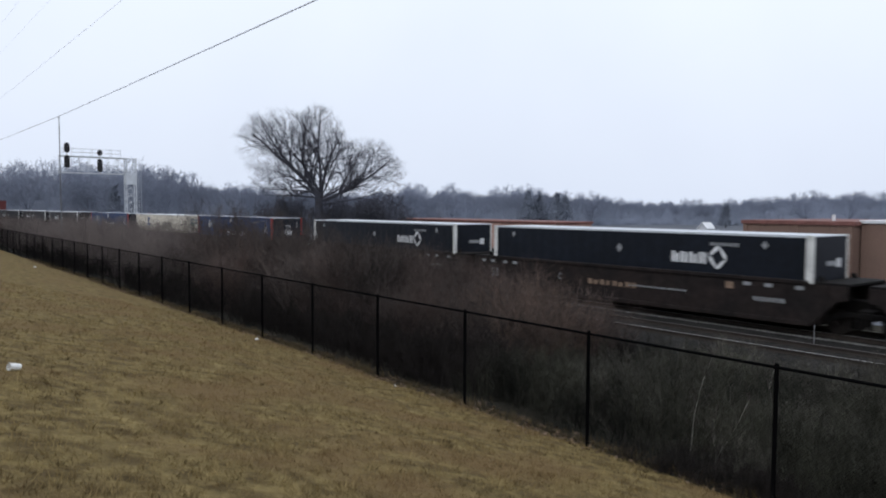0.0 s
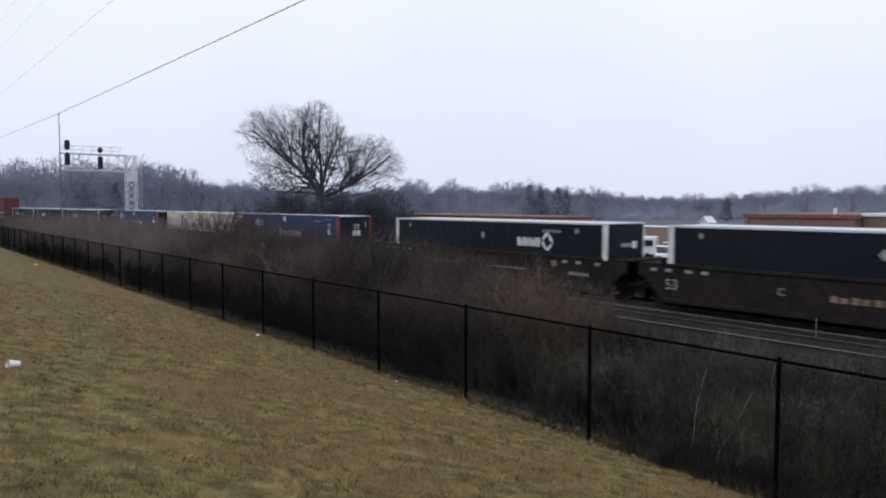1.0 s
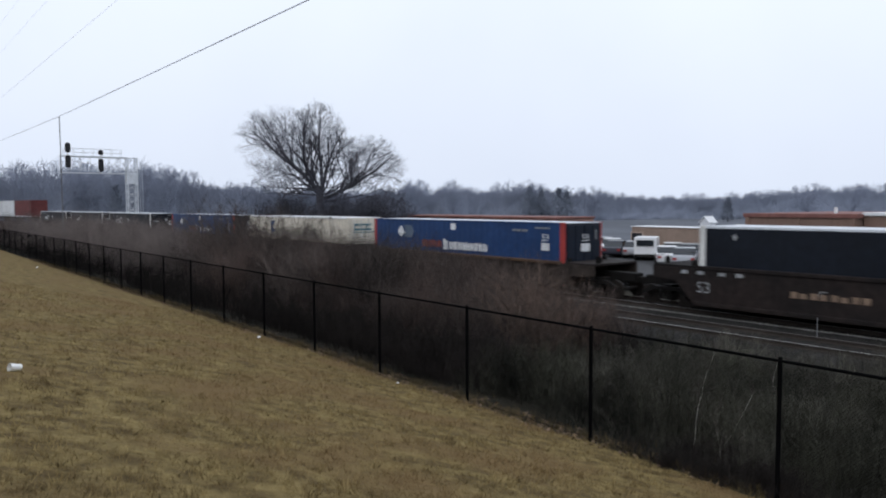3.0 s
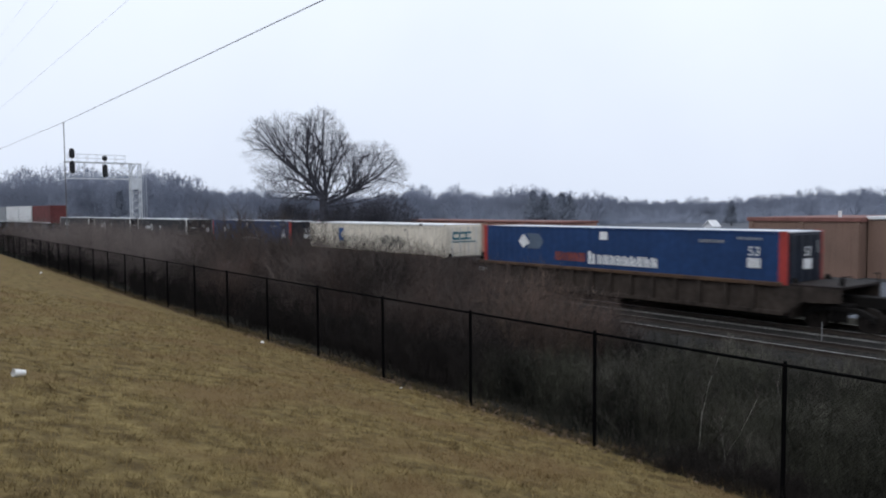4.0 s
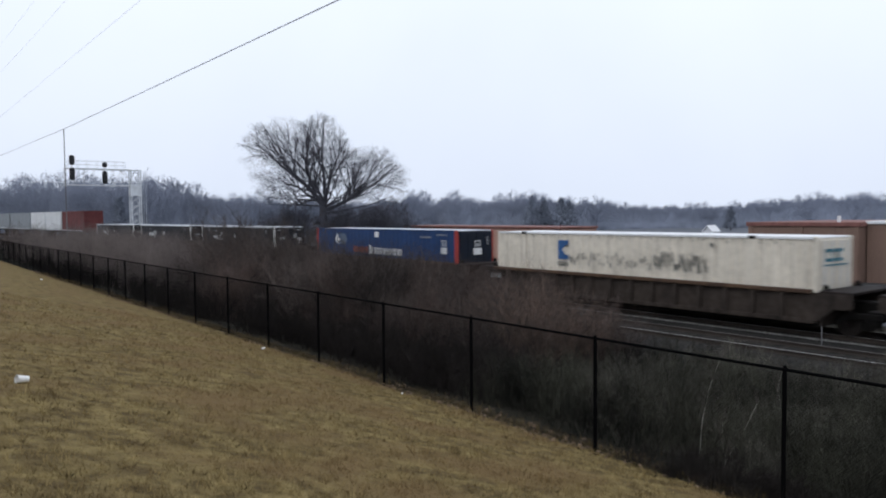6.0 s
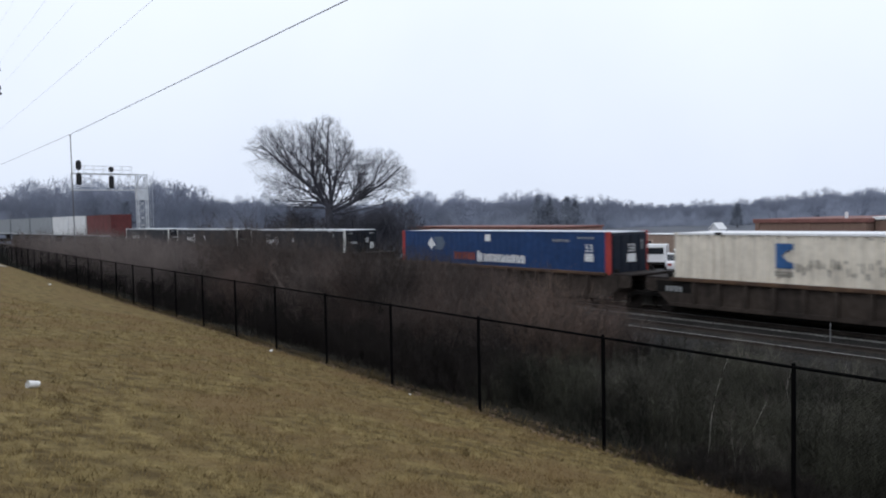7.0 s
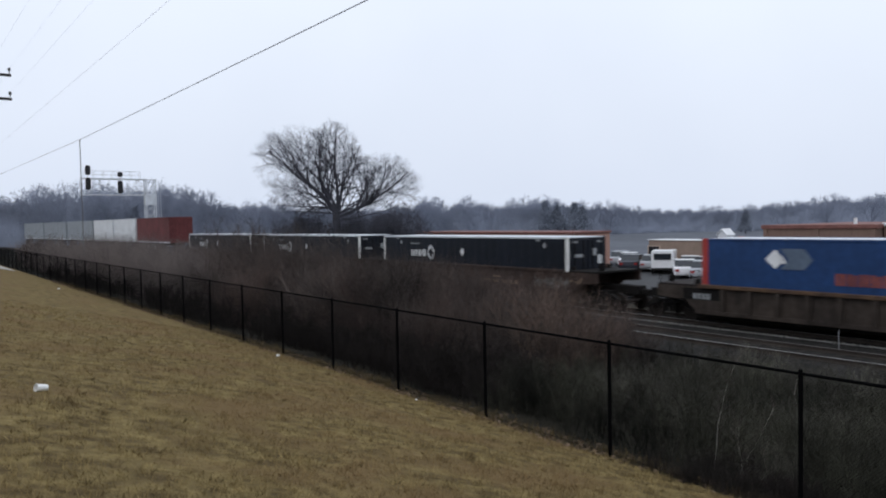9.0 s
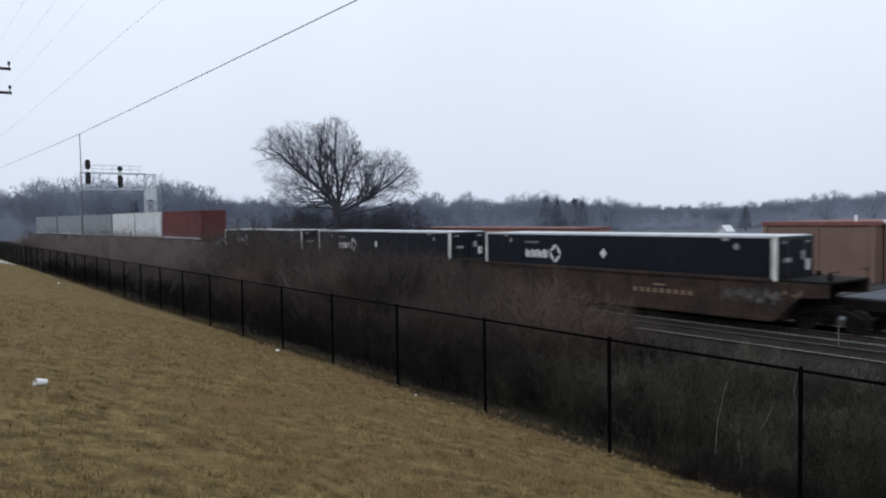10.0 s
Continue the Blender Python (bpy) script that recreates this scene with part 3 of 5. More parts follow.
# the woods by bearing (degrees left of straight ahead): distance, and the rise of their tops as a slope from the eye
WOODS = ((44, 240, 0.040), (31, 215, 0.038), (28, 205, 0.044), (24, 195, 0.045), (21, 190, 0.043), (19.4, 190, 0.0315), (15.8, 190, 0.0285), (13.7, 195, 0.02), (6.5, 200, 0.0175), (3.0, 200, 0.026), (1.3, 210, 0.018),
         (-0.5, 210, 0.025), (-3.1, 220, 0.0185), (-6.3, 220, 0.0235), (-9.6, 225, 0.016), (-11.2, 230, 0.017), (-13.3, 240, 0.0095), (-16.6, 250, 0.0075), (-22.8, 255, 0.009), (-24.3, 255, 0.0145), (-29, 250, 0.020), (-31, 250, 0.0155), (-44, 250, 0.018))


def woods_at(b):
    """Distance and top height at a bearing."""
    for (b0, d0, e0), (b1, d1, e1) in zip(WOODS, WOODS[1:]):
        if b1 <= b <= b0:
            k = (b0 - b) / (b0 - b1)
            d = d0 + (d1 - d0) * k
            return d, 4.9 + d * (e0 + (e1 - e0) * k)
    d, e = (WOODS[-1] if b < 0 else WOODS[0])[1:]
    return d, 4.9 + d * e


def woods():
    rnd = random.Random(21)
    kinds = []
    for i in range(6):
        w, f = small_tree(100 + i, 10, 2.9 + 0.35 * i, 0.042, 9, (5, 4, 3))
        w.add(f, Matrix())
        kinds.append(w)
    far = Soup()
    for i in range(230):
        b = rnd.uniform(-38, 40)
        d, h = woods_at(b)
        f = rnd.uniform(0.95, 1.15)
        k = (h * f ** 0.5) * rnd.uniform(0.74, 1.22) / 10
        d *= f
        x, y = -d * math.sin(radians(b)), d * math.cos(radians(b))
        m = Matrix.Translation((x, y, -0.7)) @ Matrix.Rotation(rnd.uniform(0, 6.28), 4, "Z") @ Matrix.Diagonal((k, k, k, 1))
        far.add(kinds[rnd.randrange(6)], m)
    for i in range(60000):
        b = rnd.uniform(-38, 40)
        d, h = woods_at(b)
        d *= rnd.uniform(0.935, 0.975)
        lump = 0.80 + 0.14 * noise.noise(Vector((b * 1.1, 0, 0))) + 0.10 * noise.noise(Vector((b * 3.7, 5, 0)))
        z = (h + 0.4) * lump * (1 - 0.7 * rnd.random() ** 2) - 0.9
        x, y = -d * math.sin(radians(b)), d * math.cos(radians(b))
        ln, w = rnd.uniform(0.8, 2.0), rnd.uniform(0.02, 0.05)
        i0 = len(far.v)
        far.v += [(x - w, y, z - 0.3), (x + w, y, z - 0.3), (x + rnd.gauss(0, 0.35) * ln, y - 0.2, z + ln * 0.8)]
        far.f.append((i0, i0 + 1, i0 + 2))
    tagged(link("winter_woods", far, M_WOODS), "leafless winter woodland along the horizon, haze painted into its grey", "woods", kind="stuff")
    bank = Soup()
    cols, rows_ = 600, 9
    for i in range(cols):
        b = 50 - 100 * i / (cols - 1)
        d, h = woods_at(b)
        d *= 0.94
        x, y = -math.sin(radians(b)), math.cos(radians(b))
        top = (h + 0.4) * (0.78 + 0.14 * noise.noise(Vector((b * 1.1, 0, 0))) + 0.10 * noise.noise(Vector((b * 3.7, 5, 0))))
        for j in range(rows_):
            f = j / (rows_ - 1)
            dd = d + 9 * f ** 2 + 1.2 * noise.noise(Vector((b * 2.2, f * 3, 2)))
            bank.v.append((x * dd, y * dd, -0.9 + top * f))
        dd = d + 26
        bank.v.append((x * dd, y * dd, -0.9))
    n = rows_ + 1
    for i in range(cols - 1):
        for j in range(n - 1):
            a = i * n + j
            bank.f.append((a, a + n, a + n + 1, a + 1))
    tagged(link("woodland_undergrowth", bank, M_BANK, smooth=True), "dense undergrowth below distant bare trees, painted grey-blue with haze", "woods", kind="stuff")


woods()


def standing_tree(name, b, d, h, seed, spread, label, evergreen=False):
    x, y = -d * math.sin(radians(b)), d * math.cos(radians(b))
    t = thing(name, Matrix.Translation((x, y, -0.7)) @ Matrix.Rotation(seed, 4, "Z"), label, "tree", "trees before the woods")
    if evergreen:
        sp = conifer(seed, h, spread)
        tr = Soup()
        tr.tube((0, 0, 0), (0, 0, h * 0.3), 0.2, 0.15, 6)
        part("trunk", tr, M_BARK, t)
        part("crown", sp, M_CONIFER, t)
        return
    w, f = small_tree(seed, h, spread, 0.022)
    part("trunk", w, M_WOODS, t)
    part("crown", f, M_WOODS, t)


def undergrowth_tree(s, off, h, seed, spread):
    t = thing("bare_sapling", Matrix.Translation(at(s, off, -0.75)) @ Matrix.Rotation(seed, 4, "Z"), "dark leafless sapling below the large spreading tree", "tree", "saplings below the tree")
    w, f = small_tree(seed, h, spread, 0.013, 14, (8, 6, 4))
    part("trunk", w, M_BARK, t)
    part("crown", f, M_BARK, t)


for s, off, h, seed, spread in ((63.5, 31.5, 6.3, 71, 2.3), (66.5, 32.0, 5.8, 72, 2.2), (69.5, 32.4, 5.5, 77, 2.2), (58.2, 33.8, 6.0, 73, 2.3), (55.6, 34.6, 5.8, 74, 2.2), (53.0, 35.4, 6.3, 75, 2.4), (60.6, 34.6, 5.6, 78, 2.2), (57.0, 36.2, 5.9, 79, 2.2)):
    undergrowth_tree(s, off, h, seed, spread)

for b, d, h, seed, spread in ((29.6, 190, 14.2, 31, 4.8), (27.6, 185, 15.0, 32, 5.0), (24.6, 178, 14.4, 33, 4.6), (22.2, 172, 15.4, 34, 3.4), (20.8, 174, 12.8, 35, 4.0), (16.0, 170, 10.6, 36, 3.6),
                              (-0.5, 195, 10.8, 37, 4.0), (-11.3, 215, 10.6, 38, 2.6), (-28.6, 215, 9.4, 39, 5.0), (-26.0, 215, 8.8, 40, 4.5), (2.8, 190, 10.0, 41, 4.5)):
    standing_tree("bare_tree", b, d, h, seed, spread, "leafless tree at the edge of the woods, greyed with haze")
for b, d, h, seed, spread in ((-6.4, 205, 9.8, 51, 3.6), (-7.3, 207, 8.8, 53, 3.6), (-8.6, 205, 9.2, 52, 3.8), (-9.2, 207, 8.4, 55, 3.4), (-20.8, 205, 6.2, 57, 2.0), (24.2, 176, 9.4, 58, 2.8)):
    standing_tree("evergreen_tree", b, d, h, seed, spread, "evergreen tree before the woods, dulled with painted haze", True)


def shrub_mesh(seed, h, spread, stems, twigs, w=0.0045):
    """A thicket: arching stems from one root, forking into fine twigs."""
    rnd = random.Random(seed)
    sp, fine = Soup(), Soup()
    for _ in range(stems):
        a = rnd.uniform(0, 6.28)
        p = Vector((rnd.gauss(0, spread * 0.25), rnd.gauss(0, spread * 0.25), 0))
        d = Vector((math.cos(a) * rnd.uniform(0, 0.6), math.sin(a) * rnd.uniform(0, 0.6), 1)).normalized()
        ln = h * rnd.uniform(0.5, 1.08)
        sp.tube((0, 0, -0.1), p, 0.012, 0.008, 3)
        r = 0.011 * rnd.uniform(0.7, 1.4)
        n = 5
        for k in range(n):
            q = p + d * ln / n
            sp.tube(p, q, r * (1 - k / n) + 0.002, r * (1 - (k + 1) / n) + 0.002, 3)
            for _ in range(twigs if k else 1):
                v = (d + Vector((rnd.gauss(0, 0.6), rnd.gauss(0, 0.6), rnd.gauss(0.1, 0.35)))).normalized()
                l2 = ln * rnd.uniform(0.12, 0.32)
                o = p + (q - p) * rnd.random()
                fine.spike(o, o + v * l2, w)
                for _ in range(2):
                    v2 = (v + Vector((rnd.gauss(0, 0.6), rnd.gauss(0, 0.6), rnd.gauss(0.1, 0.4)))).normalized()
                    o2 = o + v * l2 * rnd.uniform(0.3, 0.9)
                    fine.spike(o2, o2 + v2 * l2 * 0.6, w * 0.8)
            p = q
            d = (d + Vector((rnd.gauss(0, 0.16), rnd.gauss(0, 0.16), rnd.gauss(-0.03, 0.1)))).normalized()
    return sp, fine


def brush():
    rnd = random.Random(77)

    def kind(name, seed, h, spread, stems, twigs, material, label, group):
        sp, fine = shrub_mesh(seed, h, spread, stems, twigs)
        t = thing(name, Matrix.Translation((0, -300, -40)), label, "shrub", group)
        part("stem", sp, material, t)
        part("crown", fine, material, t)
        return t

    brown = [kind("bare_shrub", 200 + i, 3.1, 1.5, 34, 9, M_TWIG, "leafless brown shrub in the thicket beside the tracks", "thicket shrubs") for i in range(3)]
    red = [kind("russet_shrub", 220 + i, 2.9, 1.5, 44, 10, M_RED, "leafless russet-twigged shrub in the thicket beside the tracks", "thicket shrubs") for i in range(2)]
    low = []
    for i in range(3):
        sp, fine = shrub_mesh(240 + i, 1.2, 1.5, 30, 9, 0.0035)
        sp.add(fine, Matrix())
        low.append(sp)
    # shade: the same weeds in near-black, painting the darkness behind the fence.
    weeds, dead, shade = Soup(), Soup(), Soup()

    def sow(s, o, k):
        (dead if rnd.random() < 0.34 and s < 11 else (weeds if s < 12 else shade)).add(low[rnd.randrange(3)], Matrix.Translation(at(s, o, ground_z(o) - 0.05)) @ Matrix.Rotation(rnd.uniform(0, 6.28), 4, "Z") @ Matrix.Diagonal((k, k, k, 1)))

    tan = [kind("tan_shrub", 230, 2.9, 1.5, 36, 9, M_STRAW, "leafless tan shrub at the end of the thicket", "thicket shrubs")]
    used = set()

    def put(pool, s, o, k):
        src = pool[rnd.randrange(len(pool))]
        m = Matrix.Translation(at(s, o, ground_z(o) - 0.05)) @ Matrix.Rotation(rnd.uniform(0, 6.28), 4, "Z")
        if src not in used:
            used.add(src)
            src.matrix_basis = m @ Matrix.Diagonal((k, k, k, 1))
            return
        c = copy_thing(src, m)
        c.scale = (k, k, k)

    drab = [kind("drab_shrub", 250 + i, 3.0, 1.6, 40, 10, M_HAZETWIG, "leafless shrub in the thicket beside the tracks, greyed with haze", "thicket shrubs") for i in range(2)]
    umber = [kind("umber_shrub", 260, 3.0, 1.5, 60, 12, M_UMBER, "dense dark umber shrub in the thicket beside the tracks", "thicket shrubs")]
    for i in range(300):
        s = 13.6 + 81 * rnd.random() ** 1.35
        o = rnd.uniform(11.5, 17.8)
        edge = min(1.0 if s < 50 else 1.12, 0.62 + (s - 12.5) / 22)
        pool = red if rnd.random() < 0.42 else brown
        # The farther along, the more shrubs take the haze-coloured twigs.
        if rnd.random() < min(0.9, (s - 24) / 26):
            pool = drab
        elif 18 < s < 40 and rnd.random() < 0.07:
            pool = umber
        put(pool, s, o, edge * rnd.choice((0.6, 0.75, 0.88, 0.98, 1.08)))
    for i in range(13):
        put(brown, rnd.uniform(29.5, 46), rnd.uniform(14.0, 17.0), rnd.uniform(1.15, 1.6))
    for i in range(60):
        s = rnd.uniform(16.0, 34)
        put(red if rnd.random() < 0.3 else brown, s, rnd.uniform(15.2, 18.0), min(1.0, 0.66 + (s - 16.0) / 24) * rnd.uniform(0.86, 1.1))
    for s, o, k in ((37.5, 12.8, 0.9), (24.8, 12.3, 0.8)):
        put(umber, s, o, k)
    for i in range(7):
        put(tan, 12.9 + rnd.uniform(0, 3.0), rnd.uniform(13.6, 16.4), rnd.uniform(0.76, 1.0))
    for i in range(150):
        s = rnd.uniform(-3, 22)
        o = rnd.uniform(9.9, 17) if i > 40 else rnd.uniform(9.9, 11.5)
        sow(s, o, rnd.uniform(0.6, 1.25))
    for i in range(150):
        sow(rnd.uniform(-4, 12), rnd.uniform(12.5, 18.6), rnd.uniform(0.7, 1.3))
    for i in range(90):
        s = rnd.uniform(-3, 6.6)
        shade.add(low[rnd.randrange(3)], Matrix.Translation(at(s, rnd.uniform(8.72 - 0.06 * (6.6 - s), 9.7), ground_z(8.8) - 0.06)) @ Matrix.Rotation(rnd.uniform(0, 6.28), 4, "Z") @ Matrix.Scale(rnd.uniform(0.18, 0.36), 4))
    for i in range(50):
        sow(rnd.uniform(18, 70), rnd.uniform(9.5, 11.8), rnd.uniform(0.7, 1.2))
    tagged(link("dark_weeds", shade, M_UMBER), "weeds tangled behind the fence, shade painted into their umber", "weeds", kind="stuff")
    tagged(link("dead_weeds", dead, M_GREYWEED), "grey dead weeds tangled behind the fence", "weeds", kind="stuff")
    tagged(link("weeds", weeds, M_GREEN), "tangled olive-brown weeds behind the fence", "weeds", kind="stuff")


brush()


# ---- utility poles and wires along the railway ----
def wire(name, off, z, s0, s1, sag, r, label, rise=0.0, skin=M_WIRE):
    sp = Soup()
    n = 40
    pts = []
    for i in range(n + 1):
        f = i / n
        pts.append(at(s0 + (s1 - s0) * f, off, z + rise * f - sag * 4 * f * (1 - f)))
    for p, q in zip(pts, pts[1:]):
        sp.tube(p, q, r, r, 5)
    tagged(link(name, sp, skin), label, "wire", "overhead wires")


def utility_pole(s, off, h, r, arms, label):
    base = ground_z(off)
    t = thing("utility_pole", plan_pose(s, off, 0), label, "pole", "utility poles")
    sp = Soup()
    sp.tube((0, 0, base - 0.3), (0, 0, h), r * 1.35, r, 10)
    sp.f.append(tuple(range(10, 20)))
    part("pole_shaft", sp, M_POLE, t)
    for z in arms:
        arm = part("crossarm", boxes((-0.05, 0.05, -1.75, 1.75, z - 0.06, z + 0.06), bevel=0.008), M_SIGNAL, t)
        for y in (-1.68, -0.85, 0.85, 1.68):
            ins = Soup()
            ins.rod((0, y, z + 0.06), (0, y, z + 0.2), 0.022, 6)
            ins.rod((0, y, z + 0.2), (0, y, z + 0.34), 0.06, 8)
            part("insulator", ins, M_SIGNAL, arm)
    if not arms:
        cap = Soup()
        cap.rod((0, 0, h), (0, 0, h + 0.12), 0.05, 8)
        part("insulator", cap, M_POLE, t)


utility_pole(66.5, 12.42, 11.32, 0.034, (), "slim grey pole with one wire at its top")
utility_pole(39.3, 2.75, 11.9, 0.13, (10.22, 11.32), "utility pole with two dark crossarms and insulators")
wire("overhead_wire", 12.42, 11.44, -30, 66.5, 0.06, 0.02, "dark overhead wire strung along the railway")
wire("overhead_wire", 12.42, 11.44, 66.5, 170, 0.0, 0.02, "dark overhead wire strung along the railway", 1.2)
for o, z in ((3.6, 11.66), (4.43, 11.66), (4.43, 10.56)):
    wire("overhead_wire", o, z - 0.05, -30, 39.3, 0.2, 0.002, "thin overhead wire above the lawn", 0.0, M_FINEWIRE)
    wire("overhead_wire", o, z - 0.05, 39.3, 110, 0.2, 0.002, "thin overhead wire above the lawn", 0.0, M_FINEWIRE)
wire("overhead_wire", 2.9, 7.32, -30, 39.3, 0.03, 0.002, "thin overhead wire above the lawn", -0.19, M_FINEWIRE)


# ---- cantilever signal gantry ----
def gantry():
    S = 108.4
    t = thing("signal_gantry", plan_pose(S, 0, 0), "galvanised cantilever signal gantry reaching over both tracks", "signal gantry")
    y0, y1, top, bot = 20.15, 29.9, 10.75, 8.6
    arm = Soup()
    for x in (-0.45, 0.45):
        for z in (top, bot):
            arm.bar((x, y0, z), (x, y1, z), 0.075)
        n = 8
        for i in range(n):
            a, b = y0 + (y1 - y0) * i / n, y0 + (y1 - y0) * (i + 1) / n
            arm.bar((x, a, bot), (x, a, top), 0.028)
            if i > 4:
                arm.bar((x, a, bot if i % 2 else top), (x, b, top if i % 2 else bot), 0.028)
    for i in range(9):
        a = y0 + (y1 - y0) * i / 8
        arm.bar((-0.45, a, top), (0.45, a, top), 0.03)
        arm.bar((-0.45, a, bot), (0.45, a, bot), 0.03)
    part("arm", arm, M_GALV, t, "galvanised truss arm")
    deck = part("walkway", boxes((-0.4, 0.4, y0, 28.6, top + 0.07, top + 0.12)), M_GALV, t)
    rail = Soup()
    for x in (-0.45, 0.45):
        for z in (top + 0.6, top + 1.1):
            rail.bar((x, 20.6, z), (x, 27.8, z), 0.025)
        for i in range(7):
            rail.bar((x, 20.6 + i * 1.2, top), (x, 20.6 + i * 1.2, top + 1.1), 0.025)
    part("railing", rail, M_GALV, deck)
    mast = Soup()
    for y in (28.5, 29.8):
        for x in (-0.5, 0.5):
            mast.bar((x, y, -0.7), (x, y, top + 0.1), 0.10)
    n = 9
    for i in range(n):
        a, b = 0.2 + i * 1.0, 1.2 + i * 1.0
        for x in (-0.5, 0.5):
            mast.bar((x, 28.5, a), (x, 29.8, b), 0.045)
            mast.bar((x, 29.8, a), (x, 28.5, b), 0.035)
            mast.bar((x, 28.5, b), (x, 29.8, b), 0.03)
    part("mast", mast, M_GALV, t, "galvanised lattice mast")
    part("gusset", boxes((-0.56, 0.56, 28.4, 29.9, 7.2, 8.75)), M_GALV, t)
    lad = Soup()
    for y in (30.25, 30.6):
        lad.bar((0, y, 0), (0, y, top), 0.03)
    for i in range(28):
        lad.bar((0, 30.25, 0.4 + i * 0.36), (0, 30.6, 0.4 + i * 0.36), 0.015)
    part("ladder", lad, M_GALV, t)
    for y, heads in ((21.0, ((11.2, 12.55), (9.2, 10.9))), (25.05, ((11.0, 11.75), (8.75, 10.55)))):
        st = Soup()
        st.rod((0.62, y, heads[1][0] - 0.1), (0.62, y, heads[0][1]), 0.05, 8)
        stalk = part("signal_stalk", st, M_GALV, t)
        for a, b in heads:
            bm = bmesh.new()
            r = 0.34
            prof = []
            for i in range(9):
                w = math.pi * i / 8
                prof.append((y + r * math.cos(w), b - r + r * math.sin(w)))
            for i in range(9):
                w = math.pi + math.pi * i / 8
                prof.append((y + r * math.cos(w), a + r + r * math.sin(w)))
            va = [bm.verts.new((0.68, py, pz)) for py, pz in prof]
            vb = [bm.verts.new((0.74, py, pz)) for py, pz in prof]
            bm.faces.new(va)
            bm.faces.new(vb[::-1])
            for i in range(len(prof)):
                j = (i + 1) % len(prof)
                bm.faces.new((va[i], va[j], vb[j], vb[i]))
            bmesh.ops.recalc_face_normals(bm, faces=bm.faces)
            head = part("signal_head", bm, M_SIGNAL, stalk, "black signal head")
            cnt = 3 if b - a > 1.1 else 1
            for i in range(cnt):
                z = a + 0.3 + (b - a - 0.6) * (i / max(cnt - 1, 1) if cnt > 1 else 0.5)
                hood = Soup()
                hood.rod((0.74, y, z), (0.98, y, z), 0.14, 10)
                part("lamp_hood", hood, M_LENS, stalk)


gantry()


# ---- buildings across the tracks ----
def building(name, s_right, s_left, off, depth, top, wall_mat, cope_mat, label, cope=0.3, openings=(), base=-0.75):
    t = thing(name, plan_pose(s_right, off, 0), label, "building", "buildings behind the tracks")
    w = s_left - s_right
    part("wall", boxes((-w, 0, 0, depth, base - 0.4, top - cope)), wall_mat, t)
    part("roof", boxes((-w - 0.12, 0.12, -0.12, depth + 0.12, top - cope, top), bevel=0.03), cope_mat, t)
    for x, z0, z1, ww, kind in openings:
        if kind == "panel":
            part("pilaster", boxes((x - ww / 2, x + ww / 2, -0.09, 0.02, z0, z1)), wall_mat, t)
            continue
        fr = part("window" if kind == "window" else "door", boxes((x - ww / 2 - 0.1, x + ww / 2 + 0.1, -0.08, 0.02, z0 - 0.1, z0), (x - ww / 2 - 0.1, x + ww / 2 + 0.1, -0.08, 0.02, z1, z1 + 0.1), (x - ww / 2 - 0.1, x - ww / 2, -0.08, 0.02, z0, z1), (x + ww / 2, x + ww / 2 + 0.1, -0.08, 0.02, z0, z1)), M_SALMONTRIM, t)
        part("pane", boxes((x - ww / 2, x + ww / 2, -0.03, 0.02, z0, z1)), M_GLASS if kind == "window" else M_GREYMARK, fr)
    return t


building("brick_building", 37.6, 58.0, 40.0, 4.0, 3.2, M_SALMON, M_COPING, "low salmon brick building with a red roof edge", 0.16,
         [(-2.6, 0.9, 2.2, 0.8, "window"), (-0.8, 0.3, 2.1, 0.7, "door")] + [(-1.7 - 2.2 * i, -0.7, 3.0, 0.28, "panel") for i in range(9)])
b2 = building("warehouse", 21.8, 29.7, 52.0, 14.0, 3.42, M_BRICK, M_COPING, "brown brick warehouse with a flat red-edged roof", 0.3, [(-0.2, -0.7, 3.1, 0.3, "panel"), (-7.7, -0.7, 3.1, 0.3, "panel"), (-3.9, -0.7, 3.1, 0.25, "panel")])
vent = Soup()
vent.rod((-2.2, 2, 3.4), (-2.2, 2, 3.85), 0.12, 10)
part("roof_vent", vent, M_ROOFW, b2)
building("warehouse", -14.0, 21.7, 53.0, 14.0, 3.5, M_BRICK, M_ROOFW, "long brown brick warehouse with a pale roof edge", 0.22, [(-3 - 4 * i, -0.7, 3.2, 0.3, "panel") for i in range(8)])
building("low_building", 30.5, 44.0, 57.0, 2.4, 2.05, M_TAN, M_ROOFW, "low tan building with a pale roof edge beside the parking lot", 0.06, [(-12.9, 0.5, 1.4, 1.2, "window"), (-4.5, 1.1, 1.4, 1.0, "door")])


def gabled_shed(s, off, w, d, eave, ridge, wall_mat, label, door=True):
    t = thing("gabled_shed", plan_pose(s, off, 0), label, "shed", "sheds by the parking lot")
    part("wall", prism(bmesh.new(), [(-w / 2, -0.9), (w / 2, -0.9), (w / 2, eave), (0, ridge), (-w / 2, eave)], 0, d), wall_mat, t)
    for k in (-1, 1):
        bm = prism(bmesh.new(), [(0, ridge + 0.1), (0, ridge), (k * (w / 2 + 0.12), eave - 0.15), (k * (w / 2 + 0.12), eave - 0.05)], -0.25, d + 0.25)
        part("roof", bm, M_ROOFW, t)
    if door:
        part("door", boxes((-w * 0.22, w * 0.22, -0.05, 0.02, -0.7, eave * 0.6)), M_GREYMARK, t)
    return t


gabled_shed(57.4, 90.0, 1.35, 1.6, 1.6, 2.3, M_ROOFW, "white gabled shed behind the low building")

lot = tagged(link("parking_lot", boxes((0, 40, 0, 24, -0.03, 0.03)), M_ASPHALT), "wet grey asphalt parking lot across the tracks", "parking lot", kind="structure")
lot.matrix_basis = plan_pose(60, 33.5, -0.70)


